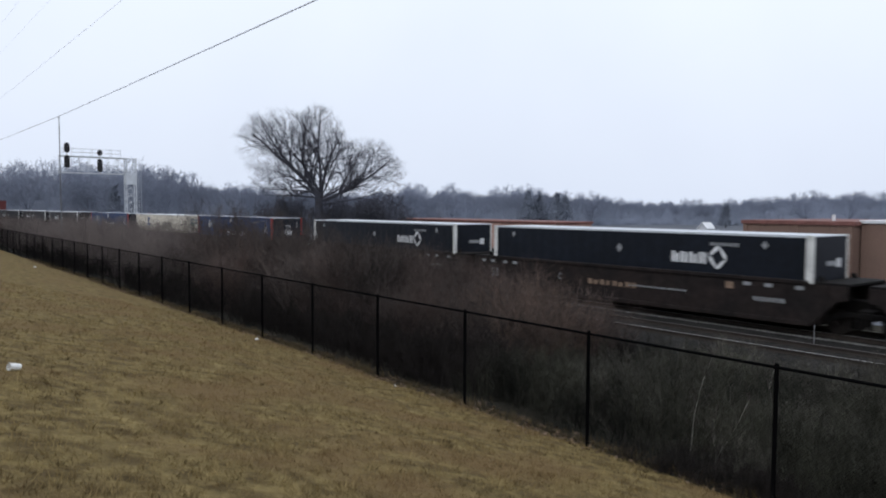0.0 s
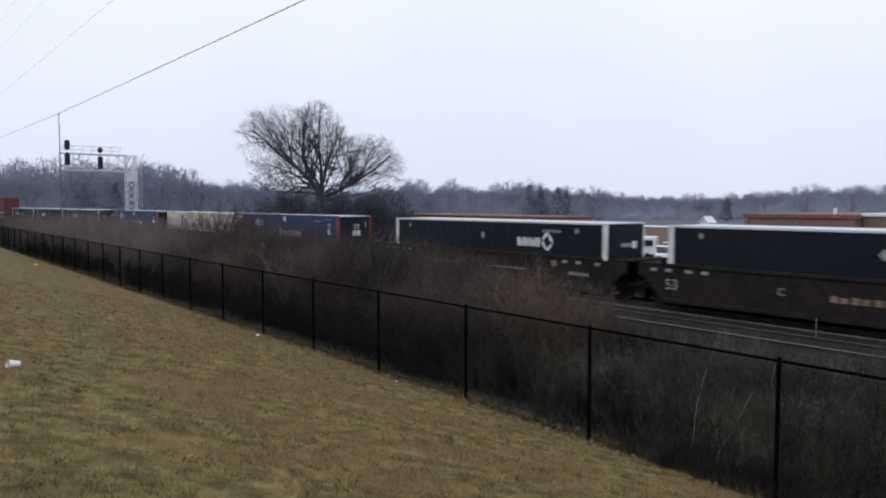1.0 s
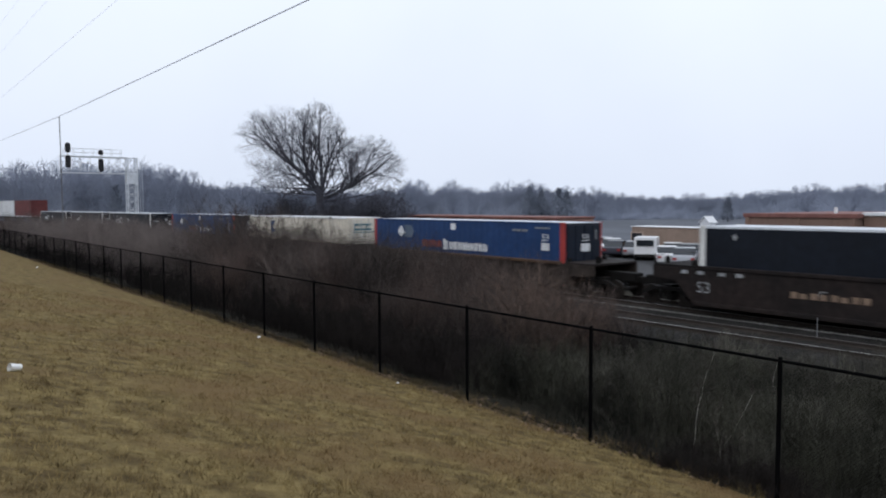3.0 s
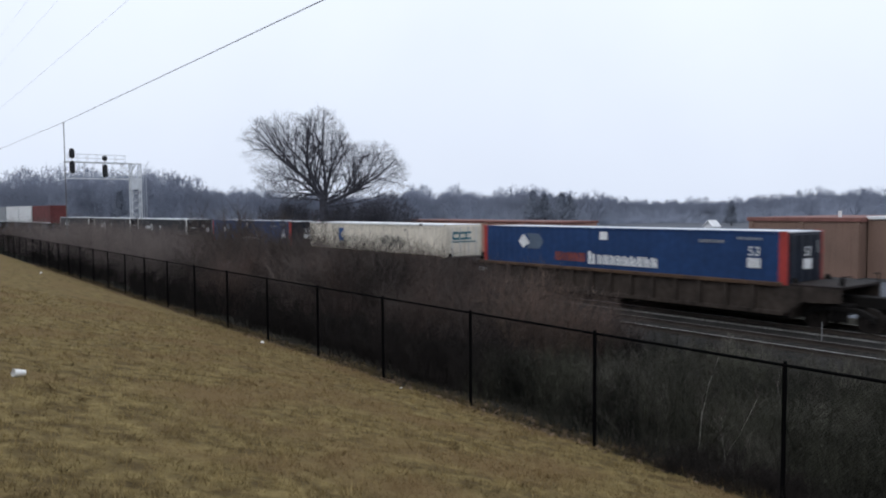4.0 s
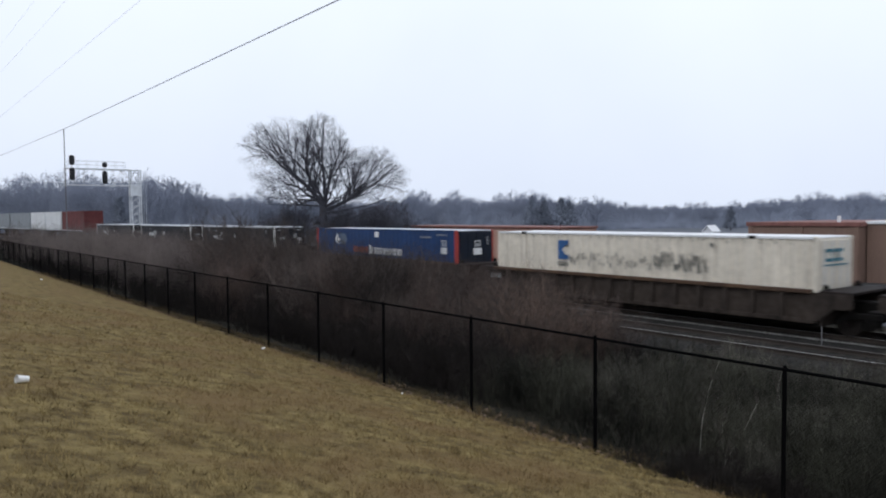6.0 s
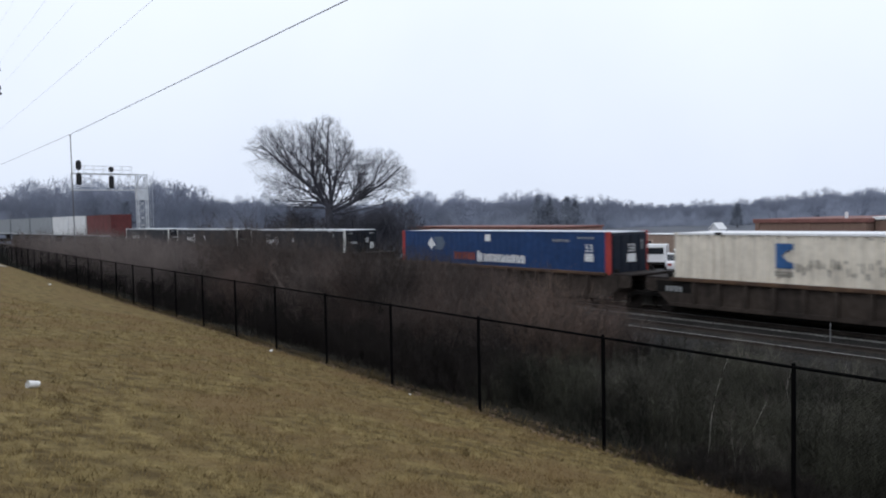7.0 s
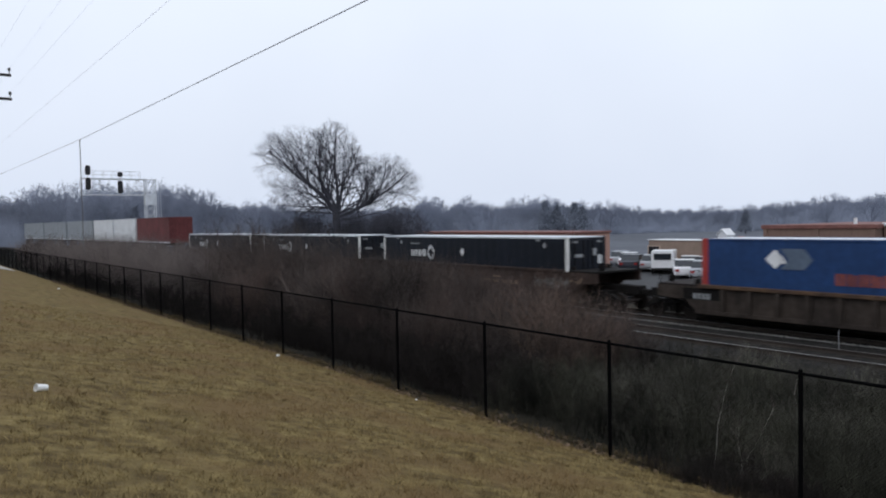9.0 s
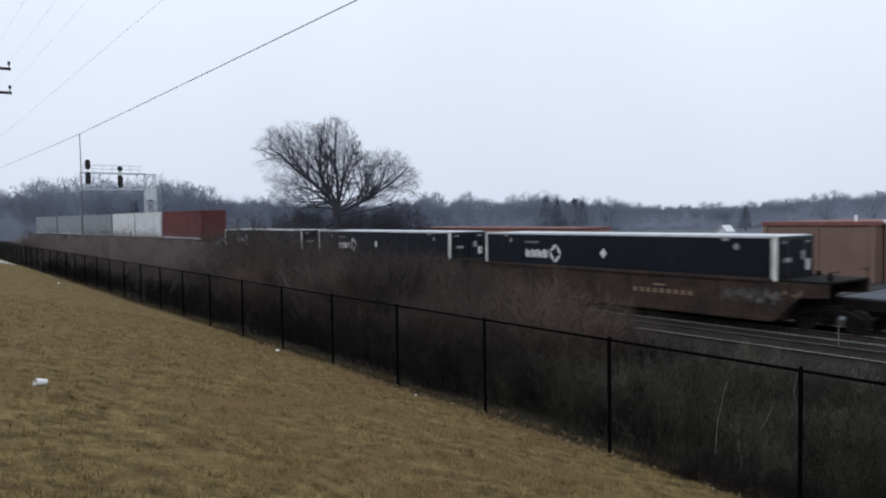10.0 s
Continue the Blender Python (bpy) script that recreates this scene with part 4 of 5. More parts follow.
def car_mesh(paint):
    t = thing("parked_car", Matrix(), "", "car", "parked cars")
    body = prism(bmesh.new(), [(-2.2, 0.3), (2.2, 0.3), (2.25, 0.55), (2.1, 0.82), (1.1, 0.95), (-1.7, 0.98), (-2.2, 0.9), (-2.25, 0.5)], -0.88, 0.88)
    bmesh.ops.bevel(body, geom=body.edges[:], offset=0.06, segments=1, affect="EDGES")
    part("body", body, paint, t)
    cabin = prism(bmesh.new(), [(-1.75, 0.97), (1.05, 0.94), (0.35, 1.42), (-1.15, 1.44)], -0.78, 0.78)
    c = part("cabin", cabin, M_GLASS, t)
    part("roof_panel", boxes((-1.2, 0.4, -0.74, 0.74, 1.42, 1.47), bevel=0.02), paint, c)
    w0 = None
    for x in (-1.35, 1.38):
        for y in (-0.82, 0.82):
            if w0 is None:
                sp = Soup()
                sp.rod((0, -0.1, 0), (0, 0.1, 0), 0.32, 14)
                w0 = part("wheel", sp, M_RUBBER, t)
                w0.matrix_basis = pose(x, y, 0.32)
            else:
                again(w0, t, pose(x, y, 0.32))
    part("tail_lamp", boxes((-2.27, -2.2, -0.8, -0.5, 0.62, 0.78)), M_LAMP, t)
    part("tail_lamp", boxes((-2.27, -2.2, 0.5, 0.8, 0.62, 0.78)), M_LAMP, t)
    return t


protos = {"white": car_mesh(M_CARW), "silver": car_mesh(M_CARS), "dark": car_mesh(M_CARD)}
first_used = set()
for i, (col, s, o, turn) in enumerate((("silver", 41.8, 54.7, 121), ("white", 38.1, 55.0, 126), ("silver", 36.2, 54.8, 124), ("dark", 34.5, 54.6, 120), ("white", 32.7, 55.0, 123), ("silver", 30.9, 54.7, 125), ("dark", 43.6, 54.2, 118),
                                       ("white", 46.4, 57.2, 122), ("silver", 48.9, 59.0, 119), ("white", 45.6, 62.5, 121), ("white", 35.3, 50.2, 128), ("silver", 33.2, 49.6, 121))):
    src = protos[col]
    m = plan_pose(s, o, -0.67, turn)
    if col not in first_used:
        first_used.add(col)
        src.matrix_basis = m
        c = src
    else:
        c = copy_thing(src, m)
    tagged(c, {"white": "white saloon car parked on the wet lot", "silver": "silver saloon car parked on the wet lot", "dark": "dark saloon car parked on the wet lot"}[col])


def van():
    t = thing("parked_van", plan_pose(39.7, 53.6, -0.67, 122), "white box van parked end-on at the lot", "van")
    body = prism(bmesh.new(), [(-2.4, 0.35), (2.4, 0.35), (2.45, 0.95), (1.75, 1.15), (1.25, 1.95), (-2.35, 2.0)], -0.92, 0.92)
    bmesh.ops.bevel(body, geom=body.edges[:], offset=0.05, segments=1, affect="EDGES")
    part("body", body, M_CARW, t)
    part("rear_window", boxes((-2.46, -2.4, -0.7, 0.7, 1.25, 1.75)), M_GLASS, t)
    part("windscreen", prism(bmesh.new(), [(1.78, 1.16), (1.84, 1.16), (1.34, 1.9), (1.28, 1.9)], -0.75, 0.75), M_GLASS, t)
    part("bumper", boxes((-2.52, -2.38, -0.9, 0.9, 0.35, 0.55), bevel=0.03), M_RUBBER, t)
    sp = Soup()
    sp.rod((0, -0.11, 0), (0, 0.11, 0), 0.34, 14)
    w0 = part("wheel", sp, M_RUBBER, t)
    w0.matrix_basis = pose(-1.5, -0.85, 0.34)
    for x, y in ((-1.5, 0.85), (1.5, -0.85), (1.5, 0.85)):
        again(w0, t, pose(x, y, 0.34))


van()


def bollard(s, off):
    t = thing("bollard", plan_pose(s, off, -0.7), "dark steel post at the edge of the lot", "post", "posts at the lot")
    sp = Soup()
    sp.rod((0, 0, -0.1), (0, 0, 1.05), 0.06, 10)
    part("post", sp, M_SIGNAL, t)
    part("cap", boxes((-0.075, 0.075, -0.075, 0.075, 1.05, 1.1), bevel=0.02), M_SIGNAL, t)


for s, off in ((28.3, 41.0), (27.3, 41.0), (30.4, 42.0)):
    bollard(s, off)


def gas_tank():
    t = thing("storage_tank", plan_pose(28.9, 47.0, -0.67) @ Matrix.Scale(0.4, 4), "white horizontal storage tank on legs by the lot", "tank")
    bm = bmesh.new()
    bmesh.ops.create_uvsphere(bm, u_segments=16, v_segments=10, radius=0.55)
    for v in bm.verts:
        v.co = Vector((v.co.z + (1.2 if v.co.z > 0.01 else (-1.2 if v.co.z < -0.01 else 0)), v.co.y, v.co.x + 1.45))
    part("tank_shell", bm, M_CARW, t, smooth=True)
    for x in (-0.9, 0.9):
        part("saddle", boxes((x - 0.1, x + 0.1, -0.4, 0.4, 0, 1.05)), M_WHITEBOX, t)
    part("valve_dome", boxes((-0.2, 0.2, -0.2, 0.2, 1.95, 2.15), bevel=0.04), M_CARW, t)


gas_tank()
dm = thing("dumpster", plan_pose(26.2, 41.0, -0.68, 4) @ Matrix.Scale(0.58, 4), "dark green steel dumpster beside the tracks", "dumpster")
part("bin", prism(bmesh.new(), [(-0.9, 0.1), (0.9, 0.1), (1.0, 1.5), (-1.0, 1.5)], -0.7, 0.7), M_CARD, dm)
part("lid", boxes((-1.03, 1.03, -0.75, 0.75, 1.5, 1.57), bevel=0.02), M_RUBBER, dm)


# ---- the train ----
def scatter_bars(rnd, x0, x1, z0, z1, n, y, tall=0.5):
    bm = bmesh.new()
    for i in range(n):
        x = x0 + (x1 - x0) * (i + rnd.uniform(0.2, 0.8)) / n
        h = (z1 - z0) * rnd.uniform(0.25, 1.0) * tall
        z = rnd.uniform(z0, z1 - h)
        box(bm, x - 0.012, x + 0.012 + 0.035 * rnd.random(), y - 0.004, y + 0.004, z, z + h)
    return bm


def bars(name, x0, x1, z0, z1, n, y, material, parent, fill=0.6):
    """A row of plain upright bars, for writing that is not lettered."""
    w = (x1 - x0) / n
    one = None
    for i in range(n):
        m = pose(x0 + i * w, y, z0)
        if one is None:
            one = part(name, boxes((0, fill * w, -0.004, 0.004, 0, z1 - z0)), material, parent)
            one.matrix_basis = m
        else:
            again(one, parent, m)


def word_shape(x0, x1, z0, z1, n, y, material, parent, label):
    """A logo word as a row of plain upright bars in pairs, each a part."""
    rnd = random.Random(n)
    w = (x1 - x0) / n
    h = z1 - z0
    for i in range(n):
        for f, wide, tall in ((0.0, 0.34, 1.0), (0.46, 0.34, rnd.choice((0.8, 0.9, 1.0)))):
            a = x0 + (i + f) * w
            part("logo_bar", boxes((a, a + wide * w, y - 0.004, y + 0.004, z0, z0 + tall * h), bevel=0.003), material, parent, label)


def diamond(x, z, r, y, hole=0.0):
    bm = bmesh.new()
    if not hole:
        return prism(bm, [(x - r * 0.8, z), (x, z - r), (x + r * 0.8, z), (x, z + r)], y - 0.004, y + 0.004)
    for k in range(4):
        w = math.pi / 2 * k
        c, s = math.cos(w), math.sin(w)

        def p(a, b):
            return (x + (a * c - b * s) * 0.85, z + a * s + b * c)

        prism(bm, [p(0.10, r), p(-0.10 + 0, r), p(-r + 0.0, 0.10), p(-r + hole, 0.10), p(-0.02, r - hole)], y - 0.004, y + 0.004)
    return bm


HALF, NEAR, BASE, TOP = 8.075, -1.3, 0.42, 3.32


def corrugated(x0, x1, y, z0, z1, depth, pitch, inward):
    sp = Soup()
    n = max(1, int((x1 - x0) / pitch))
    w = (x1 - x0) / n
    xs = []
    for i in range(n):
        a = x0 + i * w
        xs += [(a, 0), (a + w * 0.35, 0), (a + w * 0.5, depth), (a + w * 0.85, depth)]
    xs.append((x1, 0))
    for x, d in xs:
        sp.v += [(x, y + d * inward, z0), (x, y + d * inward, z1)]
    for i in range(len(xs) - 1):
        a = 2 * i
        sp.f.append((a, a + 2, a + 3, a + 1))
    return sp


def container_shell(t, paint, end_paint, roof_mat, depth, pitch, post_front, post_back, post_mats, rail_mat):
    """Walls, posts, rails, roof and floor of a 53-foot box; the front end faces the travel."""
    for y, inw in ((NEAR + 0.02, 1), (-NEAR - 0.02, -1)):
        part("side_wall", corrugated(-HALF + 0.1, HALF - 0.1, y, BASE + 0.15, TOP - 0.08, depth, pitch, inw), paint, t)
    part("end_wall", boxes((-HALF + 0.02, -HALF + 0.06, NEAR + 0.1, -NEAR - 0.1, BASE, TOP - 0.05)), end_paint, t)
    part("front_wall", boxes((HALF - 0.06, HALF - 0.02, NEAR + 0.1, -NEAR - 0.1, BASE, TOP - 0.05)), end_paint, t)
    part("roof", boxes((-HALF + 0.02, HALF - 0.02, NEAR + 0.04, -NEAR - 0.04, TOP - 0.05, TOP - 0.012)), roof_mat, t)
    part("floor_frame", boxes((-HALF, HALF, NEAR + 0.03, -NEAR - 0.03, BASE, BASE + 0.14)), M_IRON, t)
    for y0, y1 in ((NEAR, NEAR + 0.07), (-NEAR - 0.07, -NEAR)):
        part("top_rail", boxes((-HALF + 0.1, HALF - 0.1, y0, y1, TOP - 0.09, TOP), bevel=0.01), rail_mat, t)
        part("bottom_rail", boxes((-HALF + 0.1, HALF - 0.1, y0, y1, BASE, BASE + 0.16), bevel=0.01), paint, t)
    for x0, x1, k in ((-HALF, -HALF + post_back, 1), (HALF - post_front, HALF, 0)):
        for j, (y0, y1) in enumerate(((NEAR - 0.003, NEAR + 0.08), (-NEAR - 0.08, -NEAR + 0.003))):
            part("corner_post", boxes((x0, x1, y0, y1, BASE, TOP + 0.004), bevel=0.012), post_mats[k * 2 + j], t)


def black_container(s, style):
    t = thing("shipping_container", Matrix(), "black 53-foot container with white posts in a well car", "container", "containers on the train")
    container_shell(t, M_BLACKBOX, M_BLACKBOX, M_GALV, 0.006, 0.61, 0.27 if style == "nose" else 0.21, 0.26 if style == "nose" else 0.16, (M_WHITE, M_WHITE if style == "nose" else M_BLACKBOX, M_WHITE, M_WHITE), M_GALV)
    y = NEAR - 0.006
    if style == "nose":
        word_shape(2.5, 4.1, 2.12, 2.55, 4, y, M_MARK, t, "plain white logo bars")
        part("logo_diamond", diamond(4.5, 2.38, 0.42, y, 0.16), M_MARK, t, "white diamond ring")
        bars("number_bar", 4.2, 5.4, 2.82, 2.95, 8, y, M_GREYMARK, t)
        part("diamond_plate", diamond(-0.1, 2.55, 0.2, y), M_GREYMARK, t)
        part("round_mark", diamond(6.35, 2.93, 0.16, y), M_GREYMARK, t)
        part("round_mark", diamond(-6.6, 2.93, 0.13, y), M_GREYMARK, t)
        x = HALF
        part("nose_logo", boxes((x, x + 0.006, -0.35, 0.35, 2.25, 2.42)), M_GREYMARK, t)
        part("nose_diamond", boxes((x, x + 0.006, 0.42, 0.72, 2.18, 2.5)), M_MARK, t)
    else:
        word_shape(-4.95, -3.35, 2.12, 2.52, 4, y, M_MARK, t, "plain white logo bars")
        part("logo_diamond", diamond(-2.92, 2.36, 0.42, y, 0.16), M_MARK, t, "white diamond ring")
        bars("number_bar", -5.0, -4.0, 2.82, 2.92, 8, y, M_GREYMARK, t)
        part("diamond_plate", diamond(0.05, 2.45, 0.24, y), M_MARK, t)
        part("round_mark", diamond(6.5, 2.9, 0.16, y), M_GREYMARK, t)
        part("round_mark", diamond(-6.05, 2.93, 0.14, y), M_GREYMARK, t)
        for x, z in ((6.05, 3.2), (-6.4, 3.22)):
            part("lashing_plate", boxes((x - 0.14, x + 0.14, y - 0.004, y + 0.004, z - 0.09, z + 0.05)), M_GREYMARK, t)
        x = HALF
        for yy in (-0.62, 0.62):
            dr = part("door", boxes((x - 0.02, x + 0.03, yy - 0.58, yy + 0.58, BASE + 0.15, TOP - 0.12), bevel=0.015), M_BLACKBOX, t)
            for k in (-0.3, 0.3):
                rod = Soup()
                rod.rod((x + 0.05, yy + k, BASE + 0.2), (x + 0.05, yy + k, TOP - 0.15), 0.018, 6)
                part("lock_rod", rod, M_IRON, dr)
        part("door_mark", boxes((x + 0.035, x + 0.04, -0.95, -0.35, 2.35, 2.5)), M_GREYMARK, t)
        part("door_mark", boxes((x + 0.035, x + 0.04, 0.3, 0.6, 2.4, 2.75)), M_GREYMARK, t)
        part("door_plate", boxes((x + 0.035, x + 0.04, 0.7, 1.02, 2.0, 2.42)), M_MARK, t)
        part("door_mark", boxes((x + 0.035, x + 0.04, -1.02, -0.7, 3.02, 3.12)), M_GREYMARK, t)
        part("door_mark", boxes((x + 0.035, x + 0.04, 0.66, 1.0, 3.02, 3.12)), M_GREYMARK, t)
    return t


def blue_container(s):
    t = thing("shipping_container", Matrix(), "blue 53-foot container with red posts in a well car", "container", "containers on the train")
    container_shell(t, M_BLUE, M_NAVY, M_GALV, 0.006, 0.45, 0.30, 0.26, (M_REDPAINT, M_REDPAINT, M_REDPAINT, M_REDPAINT), M_BLUE)
    y = NEAR - 0.006
    bm = bmesh.new()
    prism(bm, [(-5.46, 2.6), (-5.1, 2.25), (-4.74, 2.6), (-5.1, 2.95)], y - 0.006, y + 0.004)
    prism(bm, [(-5.13, 2.75), (-4.98, 2.75), (-4.98, 2.45), (-4.7, 2.45), (-4.7, 2.55)], y - 0.01, y - 0.006)
    part("logo_diamond", bm, M_MARK, t, "white diamond logo shape")
    part("logo_shadow", prism(bmesh.new(), [(-4.9, 2.25), (-4.05, 2.25), (-3.75, 2.6), (-4.05, 2.98), (-4.9, 2.98), (-4.62, 2.6)], y - 0.004, y + 0.004), M_DIMMARK, t)
    word_shape(-2.98, -1.1, 1.78, 2.18, 5, y, M_REDMARK, t, "plain faded red logo bars")
    word_shape(-0.98, -0.5, 1.70, 2.28, 1, y, M_MARK, t, "plain white logo bars")
    word_shape(-0.45, 2.75, 1.72, 2.14, 9, y, M_MARK, t, "plain white logo bars")
    part("notice_plate", boxes((-0.32, 0.1, y - 0.004, y + 0.004, 2.8, 3.15)), M_MARK, t)
    bars("number_bar", 4.6, 5.7, 2.85, 2.96, 9, y, M_GREYMARK, t)
    bars("number_bar", 6.2, 7.2, 3.0, 3.08, 6, y, M_GREYMARK, t)
    lettering("53", 0.34, M_MARK, t, pose(6.86, y, 2.42, 90, 0, 0))
    bars("data_mark", 6.6, 7.12, 1.98, 2.34, 5, y, M_MARK, t, 0.8)
    x = HALF + 0.004
    for yy in (-0.58, 0.58):
        dr = part("door", boxes((x - 0.03, x + 0.02, yy - 0.54, yy + 0.54, BASE + 0.15, TOP - 0.12), bevel=0.015), M_NAVY, t)
        rod = Soup()
        rod.rod((x + 0.04, yy, BASE + 0.2), (x + 0.04, yy, TOP - 0.15), 0.018, 6)
        part("lock_rod", rod, M_NAVY, dr)
    lettering("53", 0.34, M_MARK, t, pose(x + 0.03, 0.1, 2.42, 90, 0, 90))
    part("data_panel", boxes((x + 0.022, x + 0.028, -0.2, 0.4, 1.95, 2.32)), M_MARK, t)
    part("door_mark", boxes((x + 0.022, x + 0.028, 0.8, 0.88, 2.5, 2.95)), M_GREYMARK, t)
    return t


def cream_container(s):
    rnd = random.Random(6)
    t = thing("shipping_container", Matrix(), "cream corrugated 53-foot container with dark scrawls in a well car", "container", "containers on the train")
    container_shell(t, M_CREAM, M_CREAM, M_ROOFW, 0.06, 0.36, 0.16, 0.16, (M_CREAM,) * 4, M_ROOFW)
    y = NEAR - 0.006
    for x in (-6.12, 5.7):
        part("lift_post", boxes((x - 0.12, x + 0.12, NEAR - 0.008, NEAR + 0.05, BASE + 0.1, TOP - 0.02), bevel=0.01), M_CREAM, t)
        part("lift_casting", boxes((x - 0.14, x + 0.14, NEAR - 0.012, NEAR + 0.05, TOP - 0.1, TOP + 0.012)), M_IRON, t)
    part("company_mark", prism(bmesh.new(), [(-3.86, 2.08), (-3.22, 2.08), (-3.22, 2.3), (-3.4, 2.3), (-3.62, 2.52), (-3.4, 2.74), (-3.22, 2.74), (-3.22, 2.96), (-3.86, 2.96)], y - 0.006, y + 0.004), M_NAVYMARK, t, "blue notched company mark")
    bars("letter_bar", -3.86, -3.2, 1.78, 1.98, 4, y, M_SCRAWL, t)
    tagged(part("scrawl", scatter_bars(rnd, -3.2, 1.5, 1.75, 2.5, 34, y), M_SCRAWL, t, "dark scrawled paint strokes"), kind="stuff")
    tagged(part("scrawl", scatter_bars(rnd, 1.5, 3.9, 1.8, 2.65, 46, y - 0.002, 0.6), M_SCRAWL, t, "dark scrawled paint strokes"), kind="stuff")
    part("round_mark", diamond(4.1, 2.95, 0.12, y), M_SCRAWL, t)
    tagged(part("edge_stain", scatter_bars(rnd, -7.5, 7.5, 3.05, 3.22, 26, y, 0.4), M_SCRAWL, t), kind="stuff")
    x = HALF + 0.004
    for yy in (-0.58, 0.58):
        dr = part("door", boxes((x - 0.03, x + 0.02, yy - 0.54, yy + 0.54, BASE + 0.15, TOP - 0.12), bevel=0.015), M_CREAM, t)
        for k in (-0.28, 0.28):
            rod = Soup()
            rod.rod((x + 0.04, yy + k, BASE + 0.2), (x + 0.04, yy + k, TOP - 0.15), 0.018, 6)
            part("lock_rod", rod, M_GALV, dr)
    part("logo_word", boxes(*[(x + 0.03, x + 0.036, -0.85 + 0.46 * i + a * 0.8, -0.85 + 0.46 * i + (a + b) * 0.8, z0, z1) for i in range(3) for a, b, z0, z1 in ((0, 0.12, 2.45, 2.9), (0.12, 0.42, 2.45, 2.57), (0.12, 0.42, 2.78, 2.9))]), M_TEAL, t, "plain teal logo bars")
    part("door_stripe", boxes((x + 0.03, x + 0.036, -0.95, 0.85, 2.3, 2.36)), M_TEAL, t)
    return t


def wheel_truck(parent, x):
    """A two-axle truck under the joint."""
    tr = Soup()
    fr = None
    for y in (-1.0, 1.0):
        bm = prism(bmesh.new(), [(x - 1.15, 0.38), (x - 0.85, 0.55), (x - 0.45, 0.68), (x + 0.45, 0.68), (x + 0.85, 0.55), (x + 1.15, 0.38), (x + 1.15, 0.58), (x + 0.6, 0.82), (x - 0.6, 0.82), (x - 1.15, 0.58)], y - 0.09, y + 0.09)
        f = part("truck_frame", bm, M_IRON, parent)
        fr = fr or f
        sp = Soup()
        for k in (-0.2, 0, 0.2):
            sp.rod((x + k, y, 0.3), (x + k, y, 0.66), 0.07, 8)
        part("spring", sp, M_IRON, f)
    part("bolster", boxes((x - 0.25, x + 0.25, -1.0, 1.0, 0.55, 0.9), bevel=0.03), M_IRON, fr)
    for dx in (-0.88, 0.88):
        ax = Soup()
        ax.rod((x + dx, -1.05, 0.42), (x + dx, 1.05, 0.42), 0.08, 8)
        for y in (-0.75, 0.75):
            ax.rod((x + dx, y - 0.065, 0.42), (x + dx, y + 0.065, 0.42), 0.42, 20)
        part("wheelset", ax, M_WHEEL, fr)


